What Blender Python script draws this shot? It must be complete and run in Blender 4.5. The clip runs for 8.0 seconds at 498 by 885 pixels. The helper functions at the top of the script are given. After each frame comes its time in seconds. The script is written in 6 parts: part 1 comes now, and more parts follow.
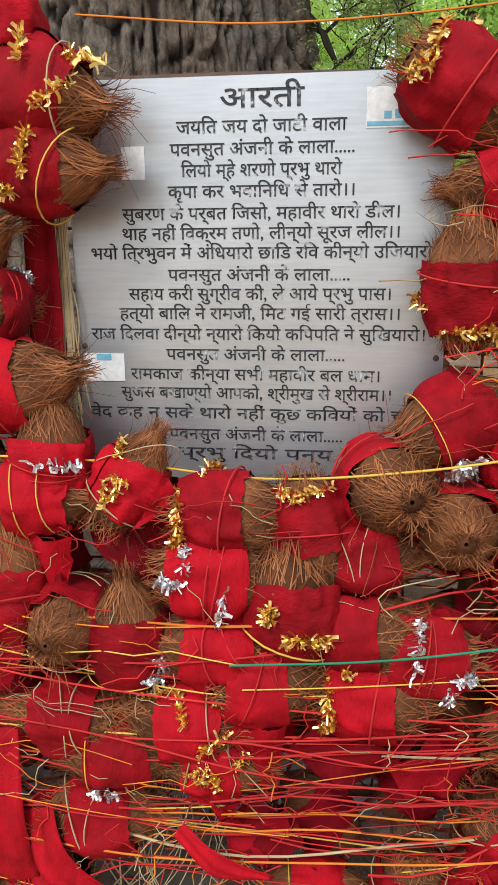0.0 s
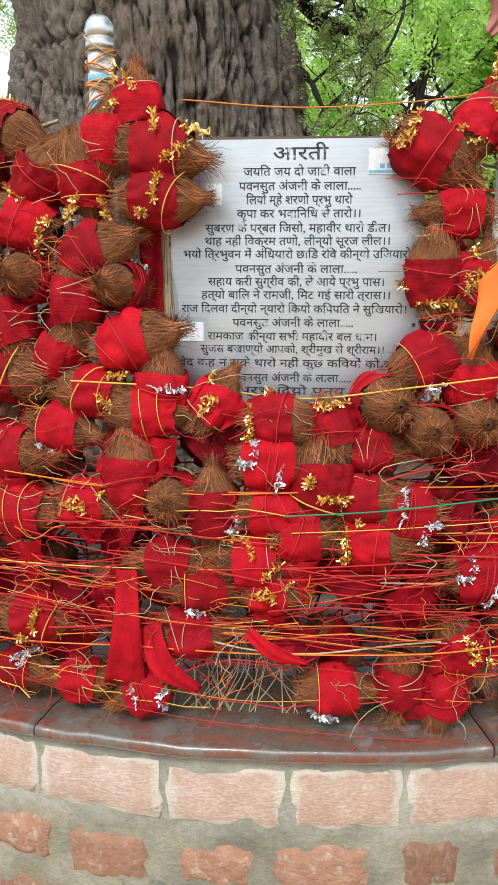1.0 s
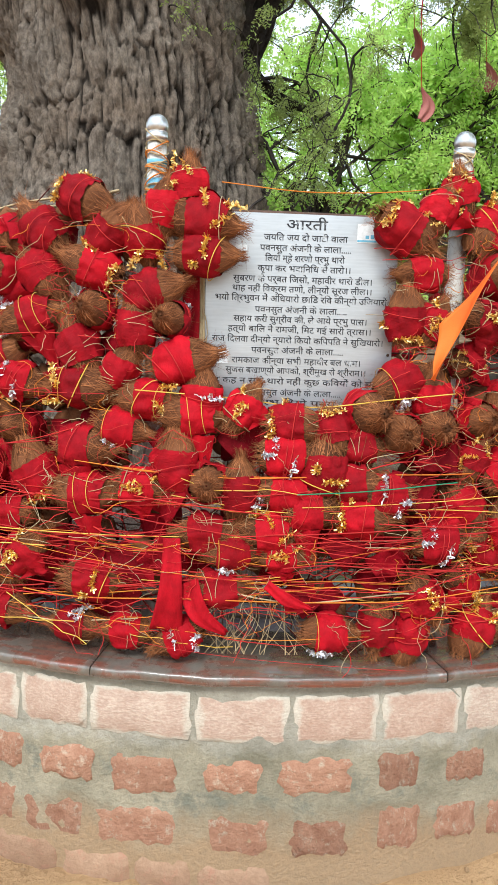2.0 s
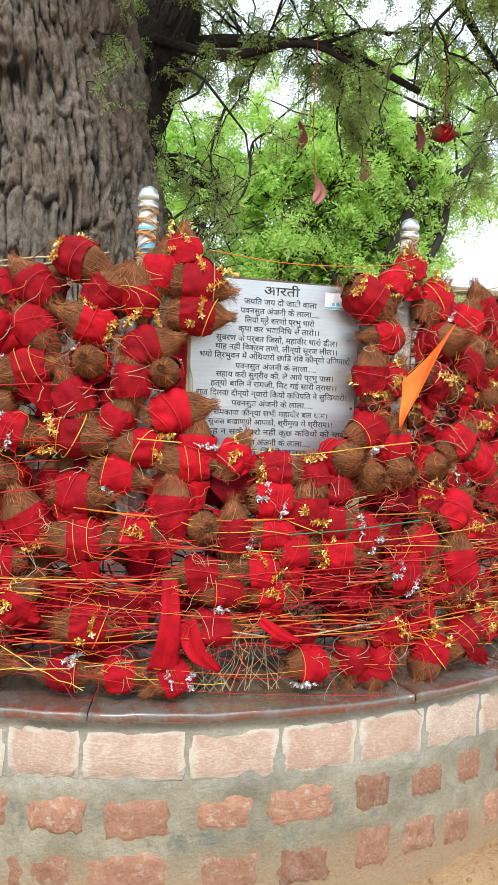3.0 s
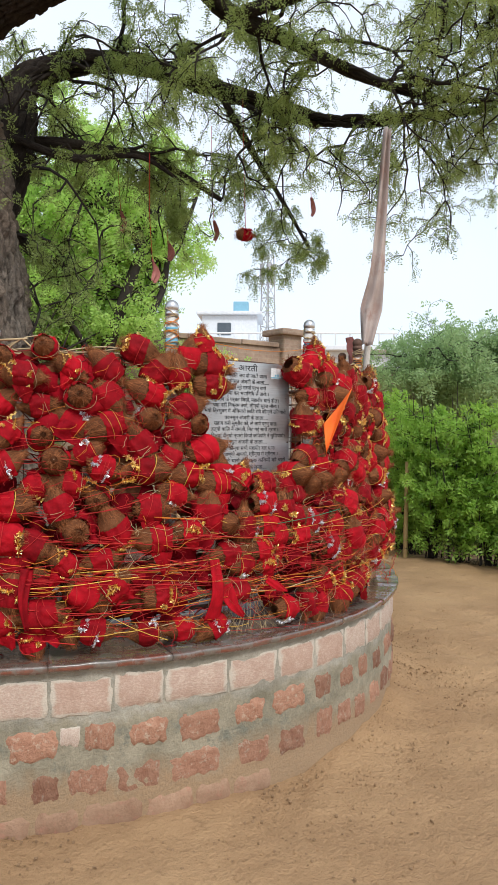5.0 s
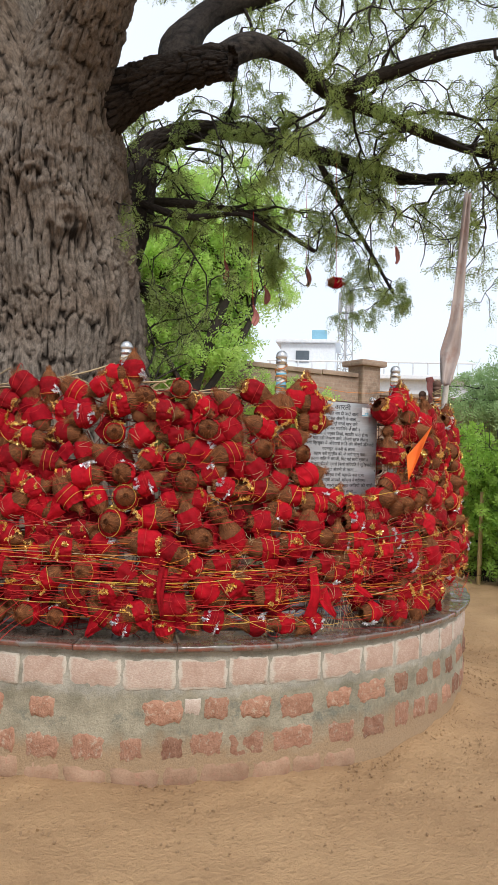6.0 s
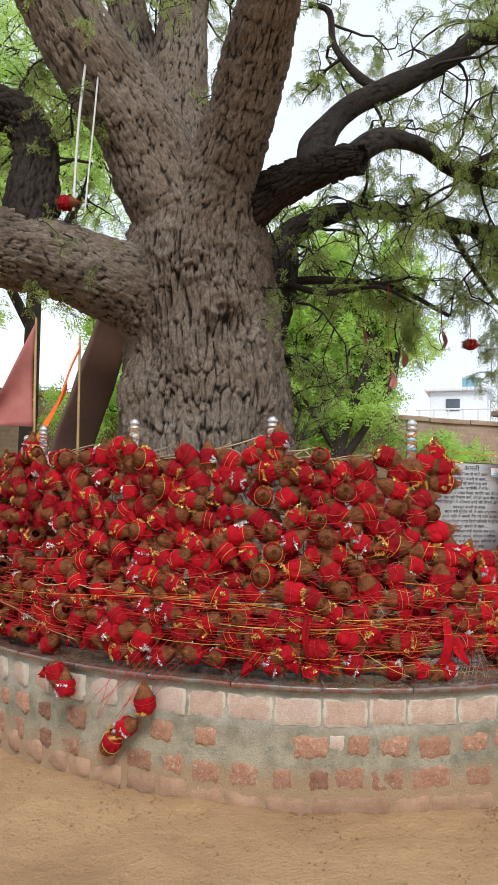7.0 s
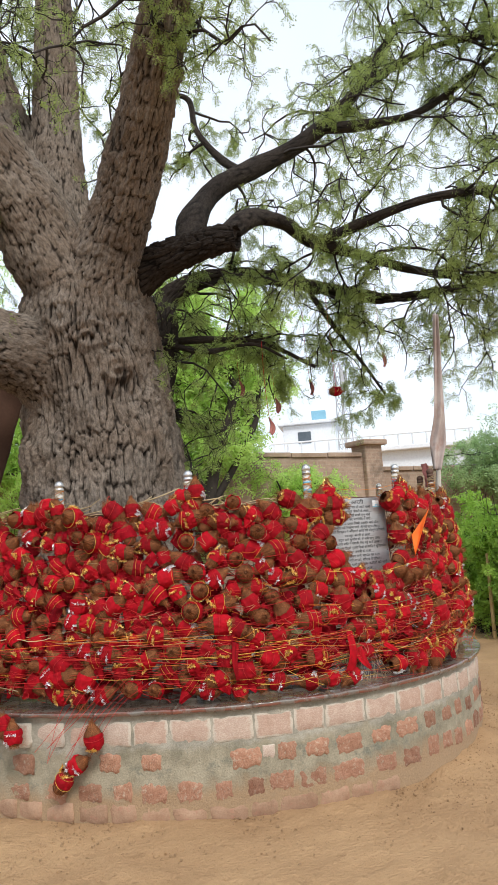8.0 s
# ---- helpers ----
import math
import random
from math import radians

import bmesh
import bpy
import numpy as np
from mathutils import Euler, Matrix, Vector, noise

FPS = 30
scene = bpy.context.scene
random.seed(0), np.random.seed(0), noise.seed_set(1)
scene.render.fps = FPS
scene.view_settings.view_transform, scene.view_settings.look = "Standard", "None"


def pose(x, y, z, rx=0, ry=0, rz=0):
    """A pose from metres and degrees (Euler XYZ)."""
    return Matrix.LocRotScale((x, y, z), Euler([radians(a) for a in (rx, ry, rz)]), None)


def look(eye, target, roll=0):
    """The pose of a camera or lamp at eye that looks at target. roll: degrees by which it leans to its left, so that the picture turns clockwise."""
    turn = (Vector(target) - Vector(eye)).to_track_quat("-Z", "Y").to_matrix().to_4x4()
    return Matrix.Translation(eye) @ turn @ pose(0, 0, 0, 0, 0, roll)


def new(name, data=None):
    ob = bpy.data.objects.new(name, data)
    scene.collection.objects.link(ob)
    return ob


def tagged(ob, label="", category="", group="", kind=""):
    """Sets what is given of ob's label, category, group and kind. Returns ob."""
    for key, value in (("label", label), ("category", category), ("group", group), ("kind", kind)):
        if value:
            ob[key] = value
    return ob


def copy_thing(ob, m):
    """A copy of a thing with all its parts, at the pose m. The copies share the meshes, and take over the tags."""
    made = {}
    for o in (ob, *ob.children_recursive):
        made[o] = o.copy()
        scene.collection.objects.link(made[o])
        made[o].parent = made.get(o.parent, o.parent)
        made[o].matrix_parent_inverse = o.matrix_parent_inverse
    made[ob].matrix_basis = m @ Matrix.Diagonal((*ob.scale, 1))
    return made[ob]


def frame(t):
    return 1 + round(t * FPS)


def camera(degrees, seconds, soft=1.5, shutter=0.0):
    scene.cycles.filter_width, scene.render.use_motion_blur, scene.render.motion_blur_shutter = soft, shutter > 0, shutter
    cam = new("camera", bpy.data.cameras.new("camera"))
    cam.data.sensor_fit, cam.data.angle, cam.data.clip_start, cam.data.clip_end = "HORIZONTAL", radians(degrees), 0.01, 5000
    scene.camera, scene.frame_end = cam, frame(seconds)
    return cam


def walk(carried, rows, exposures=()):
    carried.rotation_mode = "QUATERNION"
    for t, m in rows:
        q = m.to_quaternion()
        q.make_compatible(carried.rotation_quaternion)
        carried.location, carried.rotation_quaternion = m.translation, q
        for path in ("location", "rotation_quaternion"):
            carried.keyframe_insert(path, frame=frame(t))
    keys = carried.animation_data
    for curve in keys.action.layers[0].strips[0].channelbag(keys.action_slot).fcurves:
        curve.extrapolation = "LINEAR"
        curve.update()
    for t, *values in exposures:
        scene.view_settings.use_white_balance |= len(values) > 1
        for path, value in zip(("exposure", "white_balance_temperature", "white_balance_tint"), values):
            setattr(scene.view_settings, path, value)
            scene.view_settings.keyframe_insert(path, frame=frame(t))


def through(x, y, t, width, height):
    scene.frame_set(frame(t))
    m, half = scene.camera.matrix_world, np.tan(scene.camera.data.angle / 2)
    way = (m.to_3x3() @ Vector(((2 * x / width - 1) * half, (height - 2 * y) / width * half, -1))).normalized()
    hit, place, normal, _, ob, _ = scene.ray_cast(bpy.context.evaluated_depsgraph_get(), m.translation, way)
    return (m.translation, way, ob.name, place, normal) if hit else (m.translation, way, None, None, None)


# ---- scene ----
cam = camera(35.97, 8.0)
PATH = [
    (0, (0.078, 0.339, 1.863), (-0.169, 2.265, 1.384), -0.41),
    (0.5, (-0.020, 0.044, 1.824), (-0.213, 1.986, 1.384), -0.46),
    (1, (-0.010, -0.303, 1.812), (-0.182, 1.644, 1.389), 0.12),
    (1.5, (-0.081, -0.630, 1.818), (-0.178, 1.330, 1.433), 1.05),
    (1.7, (-0.173, -0.743, 1.814), (-0.196, 1.223, 1.448), 1.55),
    (2.8, (-0.608, -0.987, 1.767), (-0.288, 0.980, 1.594), 2.78),
    (3, (-0.779, -0.994, 1.755), (-0.303, 0.944, 1.614), 2.82),
    (3.5, (-1.198, -1.179, 1.761), (-0.369, 0.639, 1.667), 2.48),
    (4, (-1.672, -1.233, 1.738), (-0.484, 0.375, 1.693), 1.95),
    (4.2, (-1.884, -1.252, 1.764), (-0.626, 0.302, 1.714), 1.21),
    (5.3, (-2.739, -1.754, 1.752), (-1.530, -0.161, 1.731), 0.36),
    (5.5, (-2.867, -1.818, 1.746), (-1.683, -0.206, 1.730), 0.88),
    (6, (-3.105, -2.144, 1.776), (-2.032, -0.456, 1.808), 1.94),
    (6.5, (-3.237, -2.416, 1.812), (-2.376, -0.613, 1.910), 1.44),
    (7, (-3.311, -2.690, 1.839), (-2.593, -0.829, 1.992), 1.20),
    (7.5, (-3.559, -2.961, 1.862), (-2.704, -1.164, 2.069), -0.85),
    (8, (-4.006, -3.158, 1.873), (-2.949, -1.478, 2.118), -4.02),
]
walk(cam, [(t, look(eye, target, roll)) for t, eye, target, roll in PATH],
     exposures=[(0.0, 0.37, 6350, 9), (0.5, 0.5, 6250, 8), (1.0, 0.62, 6150, 6), (2.0, 0.74, 6150, 6), (3.5, 0.74, 6150, 6), (4.1, 0.32, 6200, 7), (5.5, 0.18, 6400, 11), (7.0, 0.20, 6450, 11), (8.0, 0.27, 6450, 10)])

# ---------------------------------------------------------------- world and light
world = bpy.data.worlds.new("overcast_sky")
scene.world = world
world.use_nodes = True
wn, wl = world.node_tree.nodes, world.node_tree.links
wn.clear()
sky = wn.new("ShaderNodeTexSky")
sky.sky_type, sky.sun_disc = "NISHITA", False
sky.sun_elevation, sky.sun_rotation = radians(58), radians(200)
sky.dust_density, sky.air_density = 3.0, 1.2
sky_bg = wn.new("ShaderNodeBackground")
sky_bg.inputs["Strength"].default_value = 0.05
cloud_bg = wn.new("ShaderNodeBackground")
cloud_bg.inputs["Strength"].default_value = 0.80
w_coord = wn.new("ShaderNodeTexCoord")
w_noise = wn.new("ShaderNodeTexNoise")
w_noise.inputs["Scale"].default_value, w_noise.inputs["Detail"].default_value = 1.6, 4
w_ramp = wn.new("ShaderNodeValToRGB")
w_ramp.color_ramp.elements[0].position, w_ramp.color_ramp.elements[0].color = 0.3, (0.76, 0.86, 0.98, 1)
w_ramp.color_ramp.elements[1].position, w_ramp.color_ramp.elements[1].color = 0.65, (0.98, 1.03, 1.10, 1)
w_add = wn.new("ShaderNodeAddShader")
w_out = wn.new("ShaderNodeOutputWorld")
wl.new(w_coord.outputs["Generated"], w_noise.inputs["Vector"])
wl.new(w_noise.outputs["Fac"], w_ramp.inputs["Fac"])
wl.new(w_ramp.outputs["Color"], cloud_bg.inputs["Color"])
wl.new(sky.outputs["Color"], sky_bg.inputs["Color"])
wl.new(sky_bg.outputs["Background"], w_add.inputs[0])
wl.new(cloud_bg.outputs["Background"], w_add.inputs[1])
wl.new(w_add.outputs["Shader"], w_out.inputs["Surface"])

sun_data = bpy.data.lights.new("sun", "SUN")
sun_data.energy, sun_data.angle, sun_data.color = 1.9, radians(14), (1.0, 0.96, 0.90)
sun = new("sun", sun_data)
sun.matrix_world = look((-3.0, -8.0, 13.0), (0, 3.8, 1.0))

# ---------------------------------------------------------------- mesh tools
CX, CY = -0.163, 3.818          # middle of the round platform
R_WALL, R_COPING, R_FENCE = 2.505, 2.552, 2.262
Z_TOP = 0.745                   # top of the platform
rng = np.random.default_rng(7)


def swell(theta):
    """How far the platform's outline leaves the circle, as a factor: it runs wider at the back of its left side."""
    t = (np.asarray(theta, float) + 180) % 360 - 180
    w = np.minimum(0.00042 * np.maximum(0, -t - 40) ** 1.5, 0.16)
    return 1 + w * np.clip((t + 180) / 50, 0, 1)


def ring(theta, r, z=0.0):
    """A place on the platform: degrees from the front, radius and height."""
    a, r = radians(theta), r * float(swell(theta))
    return Vector((CX + r * math.sin(a), CY - r * math.cos(a), z))


def lattice(ix, iy, iz):
    n = (ix * 374761393 + iy * 668265263 + iz * 2147483647 + 1013904223) & 0x7FFFFFFF
    n = ((n ^ (n >> 13)) * 1274126177) & 0x7FFFFFFF
    return ((n ^ (n >> 16)) & 0xFFFF) / 65535.0


def vnoise(p):
    """Smooth value noise, 0 to 1, for an array of points."""
    p = np.asarray(p, float)
    i = np.floor(p).astype(np.int64)
    f = p - i
    f = f * f * (3 - 2 * f)
    out = 0.0
    for dx in (0, 1):
        for dy in (0, 1):
            for dz in (0, 1):
                w = (f[:, 0] if dx else 1 - f[:, 0]) * (f[:, 1] if dy else 1 - f[:, 1]) * (f[:, 2] if dz else 1 - f[:, 2])
                out = out + w * lattice(i[:, 0] + dx, i[:, 1] + dy, i[:, 2] + dz)
    return out


def raw_mesh(name, verts, faces, smooth=True):
    """A mesh from arrays; all faces have the same number of corners."""
    verts, faces = np.asarray(verts, np.float32), np.asarray(faces, np.int32)
    me = bpy.data.meshes.new(name)
    me.vertices.add(len(verts))
    me.vertices.foreach_set("co", verts.ravel())
    me.loops.add(faces.size)
    me.loops.foreach_set("vertex_index", faces.ravel())
    me.polygons.add(len(faces))
    me.polygons.foreach_set("loop_start", np.arange(len(faces), dtype=np.int32) * faces.shape[1])
    me.update(calc_edges=True)
    me.validate()
    me.polygons.foreach_set("use_smooth", np.full(len(me.polygons), smooth))
    return me


def put_mesh(name, me, material, parent=None, label=""):
    if material is not None and not me.materials:
        me.materials.append(material)
    ob = new(name, me)
    if parent is not None:
        ob.parent = parent
    return tagged(ob, label)


def part(name, bm, material, parent=None, label="", smooth=False):
    me = bpy.data.meshes.new(name)
    bm.to_mesh(me)
    bm.free()
    if smooth:
        me.polygons.foreach_set("use_smooth", np.full(len(me.polygons), True))
    return put_mesh(name, me, material, parent, label)


def thing(name, place, label, category, group="", kind=""):
    ob = new(name)
    ob.location = place
    ob.empty_display_size = 0.1
    return tagged(ob, label, category, group, kind)


def smooth_path(nodes, per=6):
    """Catmull-Rom through nodes (any width of columns)."""
    n = np.asarray(nodes, float)
    n = np.vstack([2 * n[0] - n[1], n, 2 * n[-1] - n[-2]])
    out = []
    for i in range(1, len(n) - 2):
        for k in range(per):
            t = k / per
            a, b, c, d = n[i - 1], n[i], n[i + 1], n[i + 2]
            out.append(0.5 * (2 * b + (c - a) * t + (2 * a - 5 * b + 4 * c - d) * t * t + (3 * b - a - 3 * c + d) * t ** 3))
    out.append(n[-2])
    return np.array(out)


def tube_arrays(pts, radii, sides, closed=True):
    """Vertices, quads, and the angle and length of each vertex of a tube along pts."""
    pts, radii = np.asarray(pts, float), np.asarray(radii, float)
    d = np.gradient(pts, axis=0)
    d /= np.linalg.norm(d, axis=1)[:, None] + 1e-9
    ref = np.array([0.13, 0.97, 0.2]) if abs(d[0][1]) < 0.9 else np.array([1.0, 0.1, 0.0])
    u = np.empty_like(d)
    cur = ref
    for i in range(len(d)):
        cur = cur - d[i] * (cur @ d[i])
        cur = cur / (np.linalg.norm(cur) + 1e-9)
        u[i] = cur
    v = np.cross(d, u)
    a = np.arange(sides) * 2 * math.pi / sides
    ca, sa = np.cos(a), np.sin(a)
    off = u[:, None, :] * ca[None, :, None] + v[:, None, :] * sa[None, :, None]
    verts = (pts[:, None, :] + off * radii[:, None, None]).reshape(-1, 3)
    i, j = np.meshgrid(np.arange(len(pts) - 1), np.arange(sides), indexing="ij")
    k = (j + 1) % sides
    quads = np.stack([i * sides + j, i * sides + k, (i + 1) * sides + k, (i + 1) * sides + j], -1).reshape(-1, 4)
    run = np.concatenate([[0], np.cumsum(np.linalg.norm(np.diff(pts, axis=0), axis=1))])
    return verts, quads, off.reshape(-1, 3), np.repeat(run, sides), np.tile(a, len(pts))


def join_arrays(pieces):
    """One pair of arrays out of many (verts, faces)."""
    vs, fs, n = [], [], 0
    for v, f in pieces:
        vs.append(v)
        fs.append(f + n)
        n += len(v)
    return np.vstack(vs), np.vstack(fs)


def box(bm, size, at=(0, 0, 0), turn=None, bevel=0.0, segments=2):
    m = Matrix.Translation(at) @ (turn.to_4x4() if turn is not None else Matrix()) @ Matrix.Diagonal((*size, 1))
    got = bmesh.ops.create_cube(bm, size=1, matrix=m)["verts"]
    if bevel:
        edges = list({e for v in got for e in v.link_edges})
        bmesh.ops.bevel(bm, geom=edges, offset=bevel, segments=segments, affect="EDGES", profile=0.6)
    return got


def cylinder(bm, r, z0, z1, sides=20, r2=None, at=(0, 0)):
    m = Matrix.Translation((at[0], at[1], (z0 + z1) / 2))
    return bmesh.ops.create_cone(bm, cap_ends=True, segments=sides, radius1=r, radius2=r if r2 is None else r2, depth=z1 - z0, matrix=m)["verts"]

# ---------------------------------------------------------------- materials
def shade(name):
    m = bpy.data.materials.new(name)
    m.use_nodes = True
    t = m.node_tree
    return m, t.nodes, t.links, t.nodes["Principled BSDF"]


def mixed(nodes, links, fac, a, b, blend="MIX"):
    mx = nodes.new("ShaderNodeMix")
    mx.data_type, mx.blend_type = "RGBA", blend
    for socket, value in ((mx.inputs[0], fac), (mx.inputs[6], a), (mx.inputs[7], b)):
        if isinstance(value, (int, float)):
            socket.default_value = value
        elif isinstance(value, tuple):
            socket.default_value = (*value, 1) if len(value) == 3 else value
        else:
            links.new(value, socket)
    return mx.outputs[2]


def noise_tex(nodes, links, vector, scale, detail=6, rough=0.6, stretch=None):
    if stretch is not None:
        mp = nodes.new("ShaderNodeMapping")
        mp.inputs["Scale"].default_value = stretch
        links.new(vector, mp.inputs["Vector"])
        vector = mp.outputs["Vector"]
    n = nodes.new("ShaderNodeTexNoise")
    n.inputs["Scale"].default_value, n.inputs["Detail"].default_value, n.inputs["Roughness"].default_value = scale, detail, rough
    links.new(vector, n.inputs["Vector"])
    return n.outputs["Fac"]


def ramp(nodes, links, fac, lo, hi):
    r = nodes.new("ShaderNodeMapRange")
    r.inputs["From Min"].default_value, r.inputs["From Max"].default_value = lo, hi
    links.new(fac, r.inputs["Value"])
    return r.outputs["Result"]


def bumped(nodes, links, bsdf, height, strength, distance):
    b = nodes.new("ShaderNodeBump")
    b.inputs["Strength"].default_value, b.inputs["Distance"].default_value = strength, distance
    links.new(height, b.inputs["Height"])
    links.new(b.outputs["Normal"], bsdf.inputs["Normal"])


def surface(name, dark, light, grain=60, patch=6, rough=0.8, bump=0.4, depth=0.004, metal=0.0, stain=None, stain_at=(0.55, 0.68), stretch=None, vary=0.0, coat=0.0, island=False, spec=0.4, size=None):
    """Two-scale colour with grain, patches, an optional stain and bump."""
    m, n, l, b = shade(name)
    co = n.new("ShaderNodeTexCoord").outputs["Object"]
    if size is not None:
        own = n.new("ShaderNodeMapping")
        own.inputs["Scale"].default_value = size
        shift = n.new("ShaderNodeMath")
        shift.operation = "MULTIPLY"
        shift.inputs[1].default_value = 9.0
        l.new(n.new("ShaderNodeObjectInfo").outputs["Random"], shift.inputs[0])
        l.new(shift.outputs[0], own.inputs["Location"])
        l.new(co, own.inputs["Vector"])
        co = own.outputs["Vector"]
    fine = noise_tex(n, l, co, grain, 8, 0.65, stretch)
    wide = noise_tex(n, l, co, patch, 5, 0.6)
    c = mixed(n, l, ramp(n, l, wide, 0.3, 0.7), dark, light)
    c = mixed(n, l, ramp(n, l, fine, 0.25, 0.75), mixed(n, l, 0.35, c, tuple(v * 0.45 for v in dark)), c)
    if stain is not None:
        s = noise_tex(n, l, co, patch * 1.7, 9, 0.7)
        c = mixed(n, l, ramp(n, l, s, *stain_at), c, stain)
    if vary:
        src = n.new("ShaderNodeNewGeometry").outputs["Random Per Island"] if island else n.new("ShaderNodeObjectInfo").outputs["Random"]
        c = mixed(n, l, ramp(n, l, src, 0.0, 1.0), mixed(n, l, vary, c, tuple(v * 0.3 for v in dark)), mixed(n, l, vary * 0.5, c, tuple(min(1, v * 1.5) for v in light)))
    l.new(c, b.inputs["Base Color"])
    b.inputs["Roughness"].default_value, b.inputs["Metallic"].default_value = rough, metal
    b.inputs["Coat Weight"].default_value = coat
    b.inputs["Specular IOR Level"].default_value = spec
    bumped(n, l, b, fine, bump, depth)
    return m


def leaf_material(name, dark, light, through=0.45):
    m, n, l, b = shade(name)
    isl = n.new("ShaderNodeNewGeometry").outputs["Random Per Island"]
    co = n.new("ShaderNodeTexCoord").outputs["Object"]
    wide = noise_tex(n, l, co, 1.3, 3)
    c = mixed(n, l, ramp(n, l, wide, 0.3, 0.7), dark, light)
    c = mixed(n, l, isl, c, mixed(n, l, 0.4, c, tuple(v * 1.6 for v in light)))
    l.new(c, b.inputs["Base Color"])
    b.inputs["Roughness"].default_value = 0.55
    tr = n.new("ShaderNodeBsdfTranslucent")
    l.new(mixed(n, l, 0.5, c, tuple(min(1, v * 2.0) for v in light)), tr.inputs["Color"])
    mx = n.new("ShaderNodeMixShader")
    mx.inputs["Fac"].default_value = through
    l.new(b.outputs["BSDF"], mx.inputs[1])
    l.new(tr.outputs["BSDF"], mx.inputs[2])
    l.new(mx.outputs["Shader"], n["Material Output"].inputs["Surface"])
    return m


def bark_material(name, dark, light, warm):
    """Corky bark: weathered plates, browner furrows with shade painted in by the relief, fine cracks and flakes; the
    plates' relief is in the mesh.
    """
    m, n, l, b = shade(name)
    uv = n.new("ShaderNodeUVMap").outputs["UV"]
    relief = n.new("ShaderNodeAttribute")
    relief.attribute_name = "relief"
    flake = noise_tex(n, l, uv, 1.0, 6, 0.7, (52.0, 17.0, 1.0))
    fine = noise_tex(n, l, uv, 1.0, 8, 0.75, (210.0, 70.0, 1.0))
    co = n.new("ShaderNodeTexCoord").outputs["Object"]
    wide, damp = noise_tex(n, l, co, 2.3, 5, 0.6), noise_tex(n, l, co, 1.1, 7, 0.65, (1.6, 1.6, 0.6))
    c = mixed(n, l, ramp(n, l, wide, 0.32, 0.68), warm, light)
    c = mixed(n, l, ramp(n, l, flake, 0.34, 0.60), mixed(n, l, 0.62, c, dark), c)
    c = mixed(n, l, ramp(n, l, fine, 0.30, 0.68), mixed(n, l, 0.50, c, dark), c)
    # Furrow shade painted near-black into the colour, following the mesh's relief.
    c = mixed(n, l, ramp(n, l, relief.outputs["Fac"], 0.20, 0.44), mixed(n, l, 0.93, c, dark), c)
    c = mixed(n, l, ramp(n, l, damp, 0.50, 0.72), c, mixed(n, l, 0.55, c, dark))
    l.new(c, b.inputs["Base Color"])
    b.inputs["Roughness"].default_value = 0.9
    b.inputs["Specular IOR Level"].default_value = 0.25
    h = n.new("ShaderNodeMath")
    h.operation = "MULTIPLY_ADD"
    l.new(flake, h.inputs[0])
    h.inputs[1].default_value = 1.6
    l.new(fine, h.inputs[2])
    bumped(n, l, b, h.outputs[0], 1.0, 0.026)
    return m


def soil_material(name, dark, light, stain):
    """Trodden sandy earth: grains, crumbs and scuffs at three sizes."""
    m, n, l, b = shade(name)
    co = n.new("ShaderNodeTexCoord").outputs["Object"]
    wide, scuff, crumb, grain = noise_tex(n, l, co, 0.9, 5, 0.6), noise_tex(n, l, co, 7, 8, 0.7), noise_tex(n, l, co, 34, 6, 0.65), noise_tex(n, l, co, 190, 4, 0.6)
    c = mixed(n, l, ramp(n, l, wide, 0.32, 0.68), dark, light)
    c = mixed(n, l, ramp(n, l, scuff, 0.58, 0.72), c, mixed(n, l, 0.55, c, stain))
    c = mixed(n, l, ramp(n, l, crumb, 0.60, 0.74), c, mixed(n, l, 0.6, c, stain))
    c = mixed(n, l, ramp(n, l, grain, 0.30, 0.70), mixed(n, l, 0.22, c, stain), c)
    l.new(c, b.inputs["Base Color"])
    b.inputs["Roughness"].default_value = 0.95
    b.inputs["Specular IOR Level"].default_value = 0.2
    total = scuff
    for src, k in ((crumb, 0.55), (grain, 0.16)):
        h = n.new("ShaderNodeMath")
        h.operation = "MULTIPLY_ADD"
        l.new(src, h.inputs[0])
        h.inputs[1].default_value = k
        l.new(total, h.inputs[2])
        total = h.outputs[0]
    bumped(n, l, b, total, 1.0, 0.040)
    return m


